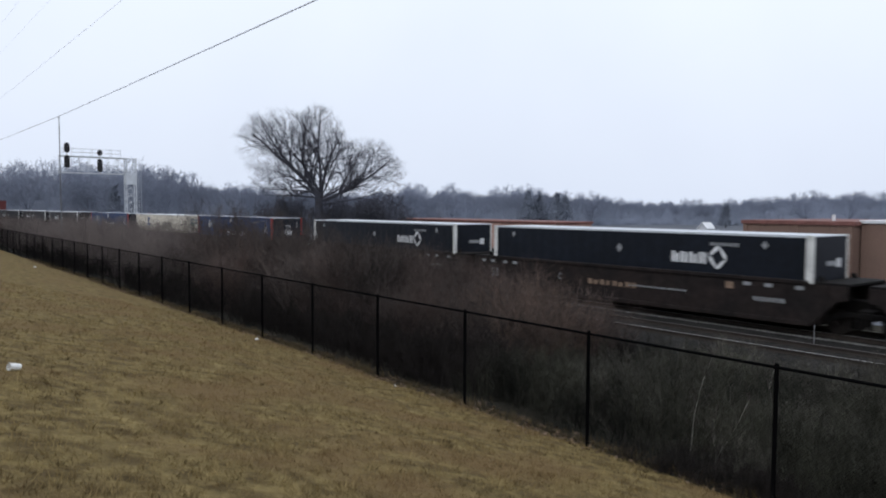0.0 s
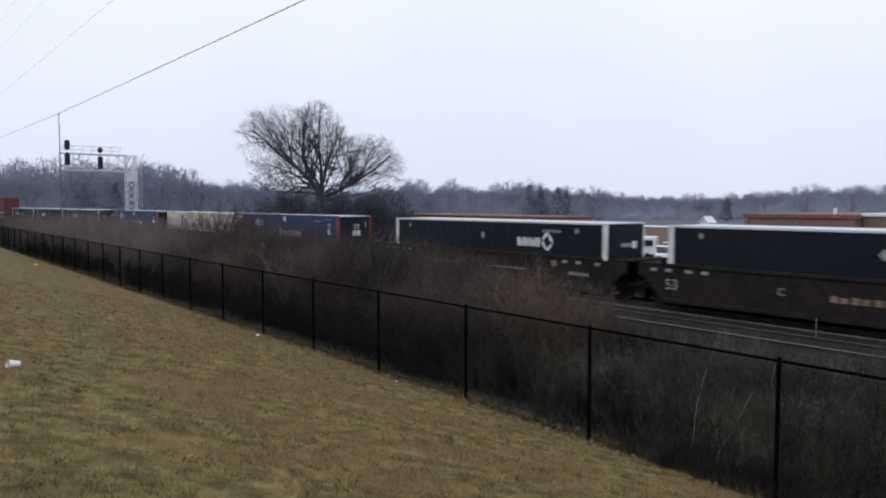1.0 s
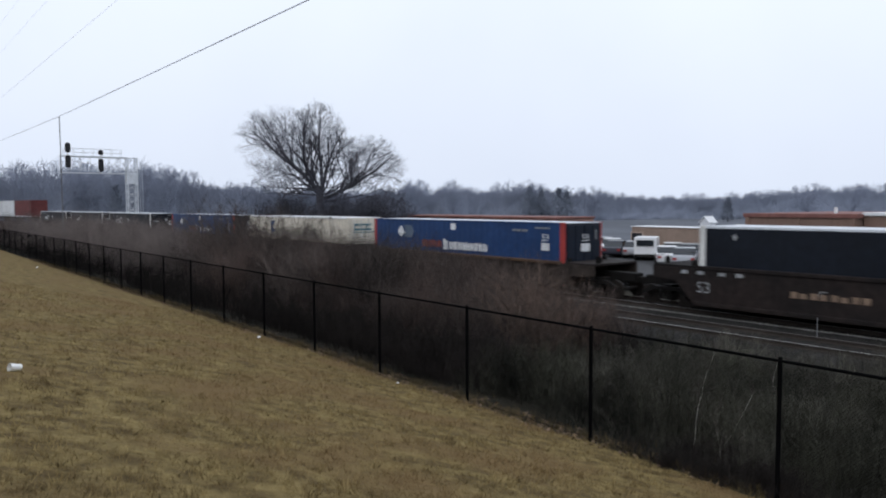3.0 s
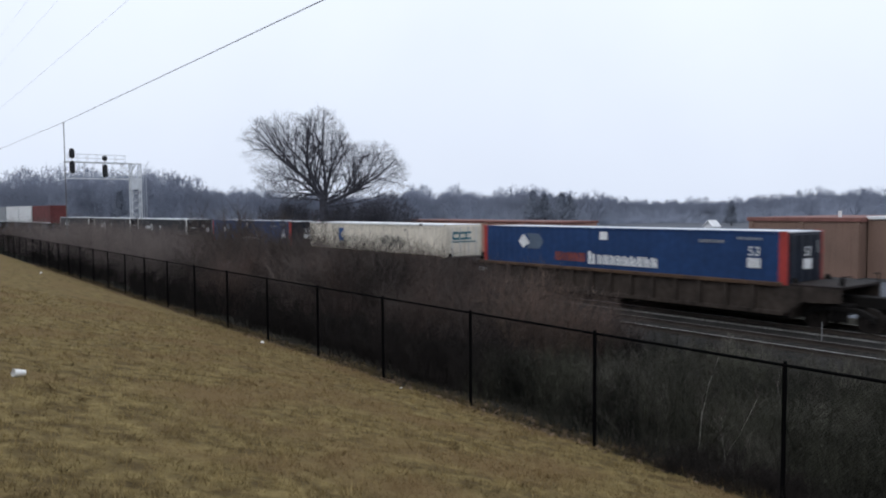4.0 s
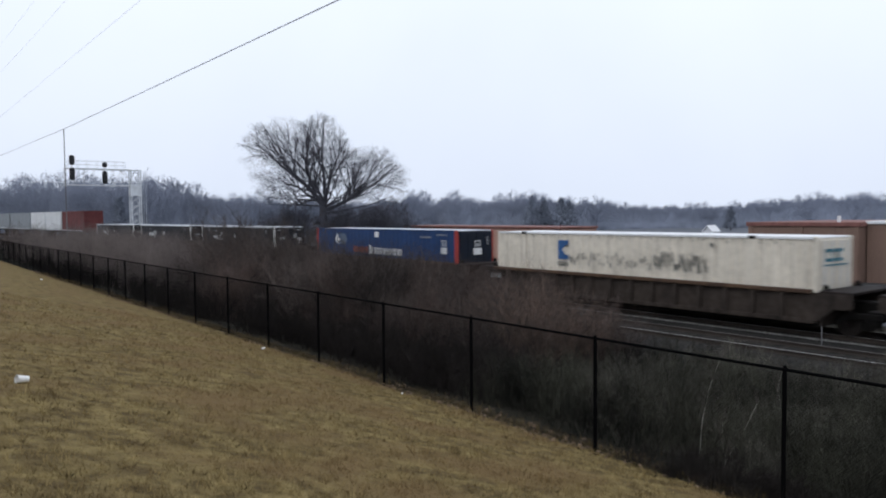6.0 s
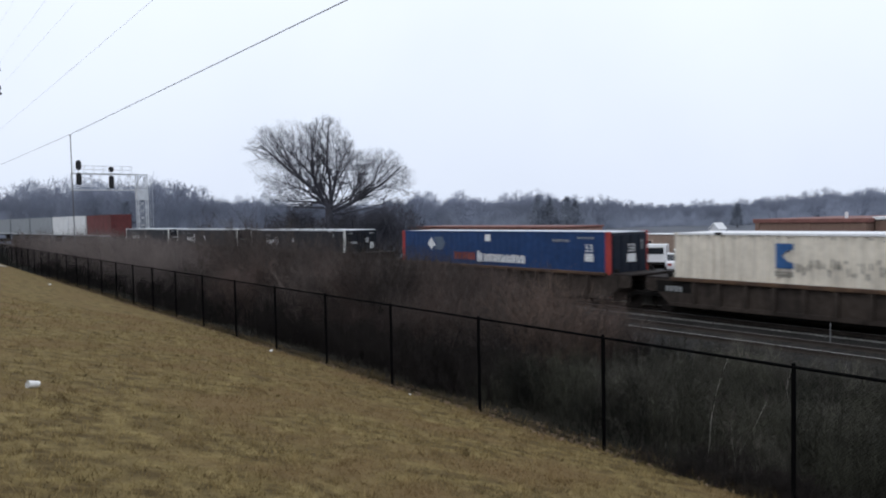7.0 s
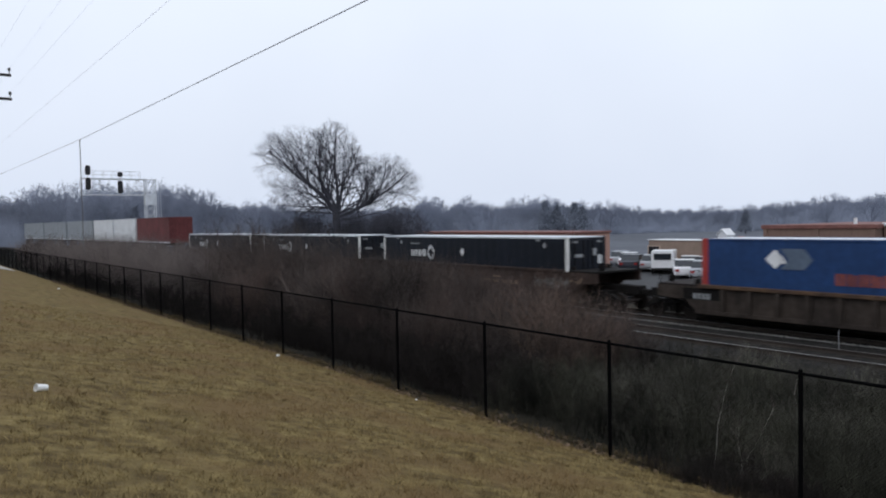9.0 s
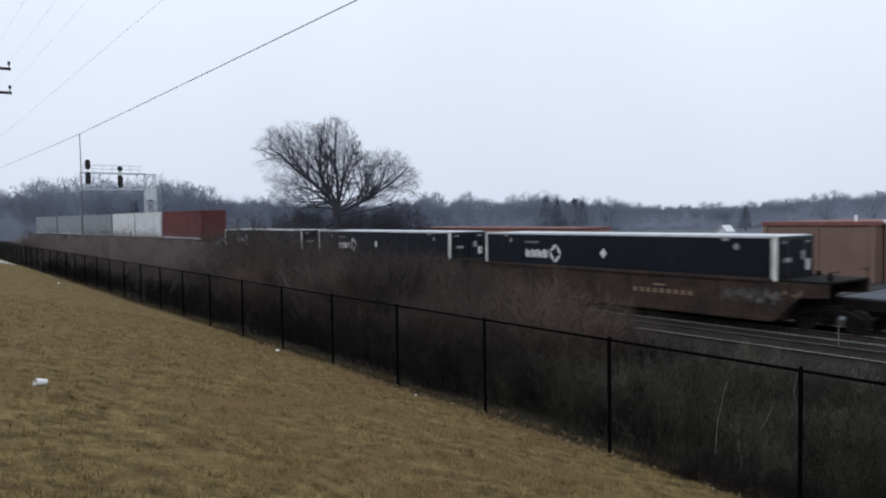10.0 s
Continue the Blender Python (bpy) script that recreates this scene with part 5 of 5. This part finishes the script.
def well_car(style, front, back, marks=()):
    """One unit: front and back tell a shared joint from a coupler end."""
    names_ = {"dark": "soot-brown steel well car with deep plain sides", "brown": "brown steel well car unit with faded markings and scrawls", "ribbed": "faded tan-brown well car with ribbed sides and rusty edge"}
    paint = {"dark": M_DARKCAR, "brown": M_BROWNCAR, "ribbed": M_RIBCAR}[style]
    top = 1.55 if style == "ribbed" else 1.80
    low = 0.46 if style == "ribbed" else 0.32
    t = thing("well_car", Matrix(), names_[style], "railway wagon", "well cars of the train")
    ex_f, ex_b = (9.3 if front == "joint" else 10.0), (9.3 if back == "joint" else 10.0)
    for y0, y1 in ((-1.53, -1.42), (1.42, 1.53)):
        prof = [(-ex_b, top - 0.1), (-ex_b, top - 0.55), (-9.0, top - 0.62), (-8.75, 0.95), (-8.15, low), (8.15, low), (8.75, 0.95), (9.0, top - 0.62), (ex_f, top - 0.55), (ex_f, top - 0.1)]
        side = part("side_plate", prism(bmesh.new(), prof, y0, y1), paint, t)
        out = -1 if y0 < 0 else 1
        ya, yb = sorted((y0 if out < 0 else y1, (y0 if out < 0 else y1) + out * 0.13))
        part("top_chord", boxes((-8.0, 8.0, min(y0, y0 + out * (0.15 if style == "ribbed" else 0.06)), max(y1, y1 + out * (0.15 if style == "ribbed" else 0.06)), top - 0.13, top + 0.0), bevel=0.015), M_RUST if style == "ribbed" else paint, side)
        part("bottom_chord", boxes((-8.1, 8.1, min(y0, y0 + out * 0.05), max(y1, y1 + out * 0.05), low - 0.06, low + 0.1), bevel=0.015), paint, side)
        if style == "ribbed":
            r0 = None
            for i in range(14):
                x = -7.0 + i * 14.0 / 13
                if r0 is None:
                    r0 = part("rib", boxes((-0.07, 0.07, ya, yb, low + 0.1, top - 0.13)), paint, side)
                    r0.matrix_basis = pose(x, 0, 0)
                else:
                    again(r0, side, pose(x, 0, 0))
    part("well_floor", boxes((-8.3, 8.3, -1.4, 1.4, 0.3, 0.4)), M_IRON, t)
    for k, ex, joint in ((1, ex_f, front), (-1, ex_b, back)):
        a, b = sorted((k * 8.22, k * ex))
        part("end_platform", boxes((a, b, -1.5, 1.5, top - 0.12, top - 0.02), bevel=0.02), M_DARKCAR if style == "ribbed" else M_IRON, t)
        a, b = sorted((k * 8.2, k * 8.35))
        part("bulkhead", boxes((a, b, -1.42, 1.42, 0.35, top - 0.12)), paint, t)
        a, b = sorted((k * 8.35, k * (9.62 if joint == "joint" else 11.3)))
        part("draft_sill", boxes((a, b, -0.28, 0.28, 0.75, 1.15), bevel=0.03), M_IRON, t)
        if joint != "joint":
            wheel_truck(t, k * 9.75)
            a, b = sorted((k * 11.3, k * 11.62))
            part("coupler", boxes((a, b, -0.14, 0.14, 0.72, 1.02), bevel=0.04), M_IRON, t)
            for y, inner in ((-1.35, -0.75), (1.35, 0.95)):
                gr = Soup()
                gr.bar((k * ex, y, top - 0.1), (k * ex, y, top + 0.32), 0.022)
                gr.bar((k * ex, y, top + 0.3), (k * ex, inner, top + 0.3), 0.022)
                part("grab_rail", gr, M_IRON, t)
            br = Soup()
            br.rod((k * (ex - 0.25), -0.9, top + 0.1), (k * (ex - 0.22), -0.9, top + 0.1), 0.19, 14)
            part("brake_wheel", br, M_IRON, t)
            st = Soup()
            for z in (0.5, 0.85):
                st.bar((k * (ex - 0.3), -1.5, z), (k * (ex - 0.02), -1.5, z), 0.018)
            st.bar((k * (ex - 0.3), -1.5, 0.5), (k * (ex - 0.3), -1.5, top - 0.2), 0.018)
            st.bar((k * (ex - 0.02), -1.5, 0.5), (k * (ex - 0.02), -1.5, top - 0.2), 0.018)
            part("step_ladder", st, M_IRON, t)
        elif k < 0:
            wheel_truck(t, k * 9.62)
    for k in (1, -1):
        for y in (-1.2, 1.2):
            part("stacking_guide", prism(bmesh.new(), [(k * 8.24, top - 0.02), (k * 8.46, top - 0.02), (k * 8.36, top + 0.16), (k * 8.27, top + 0.16)], y - 0.07, y + 0.07), M_IRON, t)
        hr = Soup()
        hr.bar((k * 8.7, -1.52, top - 0.5), (k * 8.7, -1.58, top - 0.5), 0.012)
        hr.bar((k * 8.7, -1.58, top - 0.5), (k * 8.7, -1.58, top - 0.15), 0.012)
        hr.bar((k * 8.7, -1.58, top - 0.15), (k * 8.7, -1.52, top - 0.15), 0.012)
        part("handhold", hr, M_IRON, t)
    res = Soup()
    res.rod((-9.0, 0.55, 1.28), (-8.4, 0.55, 1.28), 0.16, 10)
    part("air_reservoir", res, M_IRON, t)
    hose = Soup()
    for i in range(6):
        a, c = math.pi * i / 6, math.pi * (i + 1) / 6
        hose.tube((-ex_b - 0.55 * (1 - math.cos(a)) / 2, -0.35, 0.85 - 0.3 * math.sin(a)), (-ex_b - 0.55 * (1 - math.cos(c)) / 2, -0.35, 0.85 - 0.3 * math.sin(c)), 0.03, 0.03, 6)
    part("brake_hose", hose, M_RUBBER, t)
    y = -1.536
    if style == "dark":
        for x in (-8.7, -8.0, -7.1, -6.4, 5.7, 6.5, 7.6):
            part("stencil_mark", boxes((x, x + 0.28, y - 0.004, y + 0.004, top - 0.33, top - 0.2)), M_GREYMARK, t)
        lettering("53", 0.42, M_GREYMARK, t, pose(-7.72, y, 0.78, 90, 0, 0))
        lettering("C", 0.26, M_GREYMARK, t, pose(-3.28, y, 0.98, 90, 0, 0))
        word_shape(-1.6 if marks == "A" else -4.35, 1.1 if marks == "A" else -1.65, 0.92, 1.14, 4, y, M_TANMARK, t, "faded tan logo bars")
        bars("stencil_bar", 0.6, 3.4, 1.0, 1.07, 16, y, M_GREYMARK, t)
        part("orange_plate", boxes((5.0, 5.3, y - 0.004, y + 0.004, 1.3, 1.55)), M_TANMARK, t)
        bars("stencil_bar", 6.1, 7.3, 0.95, 1.1, 7, y, M_GREYMARK, t)
    elif style == "brown":
        bars("stencil_bar", 1.9, 4.9, 0.95, 1.13, 9, y, M_TANMARK, t)
        rnd = random.Random(9)
        tagged(part("scrawl", scatter_bars(rnd, 6.0, 8.3, 0.85, 1.5, 46, y, 0.7), M_DIMPAINT, t, "grey scrawled paint"), kind="stuff")
        tagged(part("scrawl", scatter_bars(rnd, 8.4, 9.1, 1.2, 1.45, 8, y, 0.7), M_TANMARK, t, "faded tan scrawled paint"), kind="stuff")
        part("yellow_plate", boxes((2.9, 3.5, y - 0.004, y + 0.004, 1.25, 1.33)), M_TANMARK, t)
    else:
        part("dark_panel", boxes((-8.75, -7.1, y - 0.01, y + 0.0, top - 0.6, top - 0.16)), M_IRON, t)
        bars("stencil_bar", -8.3, -7.5, 0.98, 1.2, 4, y - 0.014, M_GREYMARK, t)
    return t


def trailer(length, paint, label):
    """A highway trailer on a low spine car."""
    h = length / 2
    t = thing("road_trailer", Matrix(), label, "trailer", "trailers on the train")
    part("box_body", boxes((-h, h, -1.28, 1.28, 2.25, 5.2), bevel=0.04), paint, t)
    for y in (-1.29, 1.29):
        part("top_rail", boxes((-h, h, y - 0.02, y + 0.02, 5.06, 5.18)), paint, t)
        part("bottom_rail", boxes((-h, h, y - 0.02, y + 0.02, 2.22, 2.4)), M_GALV, t)
        for x in (-h + 0.1, h - 0.1):
            part("corner_post", boxes((x - 0.1, x + 0.1, y - 0.025, y + 0.025, 2.25, 5.2)), paint, t)
    part("chassis", boxes((-h + 0.5, h - 0.5, -0.5, 0.5, 1.95, 2.25)), M_IRON, t)
    part("landing_gear", boxes((h - 2.8, h - 2.65, -0.9, -0.78, 1.1, 2.0), (h - 2.8, h - 2.65, 0.78, 0.9, 1.1, 2.0), (h - 2.8, h - 2.65, -0.9, 0.9, 1.6, 1.7)), M_IRON, t)
    for x in (-h + 1.2, -h + 2.4):
        sp = Soup()
        for y in (-1.05, 1.05):
            sp.rod((x, y - 0.2, 1.5), (x, y + 0.2, 1.5), 0.5, 16)
        part("wheelset", sp, M_RUBBER, t)
    return t


def spine_car(length):
    h = length / 2
    t = thing("spine_car", Matrix(), "dark steel spine car under a road trailer", "railway wagon", "spine cars of the train")
    part("centre_sill", boxes((-h, h, -0.35, 0.35, 0.7, 1.1), bevel=0.03), M_IRON, t)
    part("wheel_deck", boxes((-h + 0.4, -h + 3.4, -1.35, 1.35, 0.9, 1.0)), M_IRON, t)
    part("hitch", prism(bmesh.new(), [(h - 2.2, 1.1), (h - 1.2, 1.1), (h - 1.5, 1.95), (h - 1.9, 1.95)], -0.4, 0.4), M_IRON, t)
    wheel_truck(t, -h + 0.2)
    return t


# every vehicle with the place of its middle along the line at the start
MOVING = []
for s, kind, style, front, back, marks in (
        (0.5, None, "dark", "joint", "joint", "B"), (19.75, "nose", "dark", "joint", "joint", "A"), (38.98, "nose", "dark", "joint", "coupler", "B"),
        (62.10, "blue", "ribbed", "coupler", "joint", ""), (81.50, "cream", "ribbed", "joint", "joint", ""), (100.92, "blue", "ribbed", "joint", "coupler", ""),
        (124.18, "doors", "brown", "coupler", "joint", ""), (143.43, "doors", "brown", "joint", "joint", ""), (162.45, "doors", "brown", "joint", "coupler", "")):
    MOVING.append((well_car(style, front, back, marks), s))
    if kind == "blue":
        MOVING.append((blue_container(s), s))
    elif kind == "cream":
        MOVING.append((cream_container(s), s))
    elif kind:
        MOVING.append((black_container(s, kind), s))
for s0, s1, paint, label in ((177.0, 189.6, M_REDBOX, "dull red trailer riding on a spine car"), (190.3, 200.3, M_WHITEBOX, "white trailer riding on a spine car"), (200.9, 210.9, M_WHITEBOX, "white trailer riding on a spine car"),
                             (211.6, 227.5, M_GREYBOX, "grey trailer riding on a spine car"), (228.4, 244.3, M_GREYBOX, "grey trailer riding on a spine car"), (245.2, 261.2, M_GREYBOX, "grey trailer riding on a spine car")):
    MOVING.append((trailer(s1 - s0, paint, label), (s0 + s1) / 2))
    MOVING.append((spine_car(s1 - s0 + 0.6), (s0 + s1) / 2))


# ---- small things on the lawn and by the tracks ----
def cup():
    o, s = 1.17, 9.3
    x = at(s, o)
    t = thing("paper_cup", Matrix.Translation((x.x, x.y, lawn_height(s, o) + 0.046)) @ pose(0, 0, 0, 0, 80, 238) @ Matrix.Scale(0.82, 4), "white paper cup lying on the dry grass", "cup")
    sp = Soup()
    sp.tube((0, 0, -0.07), (0, 0, 0.085), 0.042, 0.056, 20)
    sp.f.append(tuple(range(0, 20))[::-1])
    sp.tube((0, 0, 0.082), (0, 0, 0.088), 0.059, 0.059, 20)
    sp.tube((0, 0, -0.06), (0, 0, 0.085), 0.039, 0.053, 20)
    part("cup_wall", sp, M_CUP, t)


cup()


def litter(s, o, r, material, label, name):
    x = at(s, o)
    bm = bmesh.new()
    bmesh.ops.create_icosphere(bm, subdivisions=2, radius=r)
    rnd = random.Random(int(s * 10))
    for v in bm.verts:
        v.co *= 1 + 0.5 * (noise.noise(v.co * 20 / r * 0.05 + Vector((s, 0, 0))))
        v.co.z *= 0.5
    ob = tagged(link(name, bm, material), label, "litter", "litter on the lawn")
    ob.location = (x.x, x.y, lawn_height(s, o) + r * 0.3)


litter(43.4, 6.78, 0.06, M_CUP, "crumpled white paper scrap on the lawn", "paper_scrap")
litter(18.9, 8.3, 0.06, M_CUP, "crumpled pale scrap at the foot of the fence", "paper_scrap")
litter(12.4, 8.5, 0.03, M_CUP, "crumpled pale scrap at the foot of the fence", "paper_scrap")
path = tagged(link("pavement", boxes((-12, 4, -1.3, 1.0, -0.05, 0.03)), M_CONCRETE), "pale concrete slab at the end of the lawn", "pavement", kind="structure")
path.matrix_basis = plan_pose(74, 6.9, lawn_z(6.9)) @ pose(0, 0, 0, -13.7, 0, 0)


def leaves():
    rnd = random.Random(15)
    g = Soup()
    for i in range(5200):
        s, o = rnd.uniform(-2, 60), FENCE + rnd.gauss(0.12, 0.26)
        if s < 7 and rnd.random() < 0.7:
            continue
        p = at(s, o, lawn_height(s, o) + rnd.uniform(0.0, 0.05))
        a = Vector((rnd.gauss(0, 1), rnd.gauss(0, 1), rnd.gauss(0, 0.4))).normalized() * rnd.uniform(0.03, 0.06)
        b = a.cross(Vector((rnd.gauss(0, 0.4), rnd.gauss(0, 0.4), 1))).normalized() * a.length * 0.5
        k = len(g.v)
        g.v += [tuple(p - a), tuple(p + b), tuple(p + a), tuple(p - b)]
        g.f.append((k, k + 1, k + 2, k + 3))
    tagged(link("leaf_litter", g, M_LEAF), "dead brown leaves gathered along the fence foot", "leaves", kind="stuff")


leaves()


def rough_grass():
    """Longer straw along the fence, beyond the mower's reach."""
    rnd = random.Random(16)
    g = Soup()
    for i in range(16000):
        s = -3 + 60 * rnd.random() ** 1.5
        o = FENCE + rnd.gauss(0.12, 0.16)
        p = at(s, o, lawn_height(s, min(o, FENCE)) - 0.02)
        h = rnd.uniform(0.04, 0.15) * (0.5 + 0.9 * max(0, 0.5 + noise.noise(Vector((s * 0.8, 0, 0)))))
        g.spike(p, p + Vector((rnd.gauss(0, 0.35) * h, rnd.gauss(0, 0.35) * h, h)), 0.004 + 0.00012 * max(s, 0))
    tagged(link("fence_grass", g, M_TUFT), "longer straw-coloured grass along the foot of the fence", "grass", kind="stuff")


rough_grass()


def gravel():
    rnd = random.Random(17)
    g = Soup()
    c = TRACK - SPACING / 2
    for i in range(9000):
        s = rnd.uniform(2, 30)
        d = rnd.uniform(-6.0, 0.5)
        z = -0.16 if d > -3.4 else (-0.16 - (-3.4 - d) * 0.26)
        p = at(s, c + d, z)
        r = rnd.uniform(0.018, 0.04)
        k = len(g.v)
        for q in ((1, 0, 0), (-0.5, 0.87, 0), (-0.5, -0.87, 0), (0, 0, 1)):
            g.v.append((p.x + r * q[0] * rnd.uniform(0.7, 1.3), p.y + r * q[1] * rnd.uniform(0.7, 1.3), p.z + r * q[2] * rnd.uniform(0.6, 1.2)))
        g.f += [(k, k + 1, k + 3), (k + 1, k + 2, k + 3), (k + 2, k, k + 3)]
    # Pale stones added only to draw a bright line beside the train's track.
    e = Soup()
    for i in range(5200):
        s = rnd.uniform(2, 34)
        p = at(s, TRACK - 1.35 + rnd.gauss(0, 0.06), -0.15)
        r = rnd.uniform(0.02, 0.045)
        k = len(e.v)
        for q in ((1, 0, 0), (-0.5, 0.87, 0), (-0.5, -0.87, 0), (0, 0, 1)):
            e.v.append((p.x + r * q[0] * rnd.uniform(0.7, 1.3), p.y + r * q[1] * rnd.uniform(0.7, 1.3), p.z + r * q[2] * rnd.uniform(0.6, 1.3)))
        e.f += [(k, k + 1, k + 3), (k + 1, k + 2, k + 3), (k + 2, k, k + 3)]
    tagged(link("ballast_edge", e, M_PALESTONE), "pale stones added as a bright line along the tie ends", "ballast", kind="stuff")
    tagged(link("loose_ballast", g, M_STONE), "loose grey stones on the ballast shoulder", "ballast", kind="stuff")


gravel()


def stake(s, off, h, label):
    t = thing("marker_stake", plan_pose(s, off, -0.3), label, "stake", "marker stakes")
    part("stake_post", boxes((-0.017, 0.017, -0.012, 0.012, -0.2, h), bevel=0.004), M_POLE, t)


stake(11.2, 24.3, 0.72, "pale wooden marker stake between the tracks")


def pale_sapling(s, off, h, seed):
    rnd = random.Random(seed)
    sp, tw = Soup(), Soup()
    p, d = Vector((0, 0, -0.1)), Vector((rnd.gauss(0, 0.15), rnd.gauss(0, 0.15), 1)).normalized()
    for k in range(9):
        q = p + d * h / 9
        sp.tube(p, q, 0.0068 - 0.0005 * k, 0.0063 - 0.0005 * k, 5)
        if k > 1:
            for _ in range(5):
                v = (d + Vector((rnd.gauss(0, 0.7), rnd.gauss(0, 0.7), rnd.gauss(0, 0.4)))).normalized()
                tw.spike(q, q + v * rnd.uniform(0.2, 0.55), 0.006)
        p, d = q, (d + Vector((rnd.gauss(0, 0.1), rnd.gauss(0, 0.1), 0.05))).normalized()
    t = thing("bleached_sapling", Matrix.Translation(at(s, off, ground_z(off))), "thin bleached sapling growing behind the fence", "sapling", "saplings behind the fence")
    part("stem", sp, M_PALE, t)
    part("crown", tw, M_TWIG, t)


for s, off, h, seed in ((6.6, 10.3, 1.9, 1), (6.3, 10.5, 1.3, 2), (6.0, 10.2, 0.9, 3), (6.9, 13.5, 1.8, 4), (4.6, 17.0, 1.6, 5)):
    pale_sapling(s, off, h, seed)


# ---- what moves ----
def motions():
    times = [0.5 * i for i in range(21)]
    for ob, s0 in MOVING:
        walk(ob, [(t, rail_pose(s0 - 10.345 * t + 0.0109 * t * t)) for t in times])


motions()
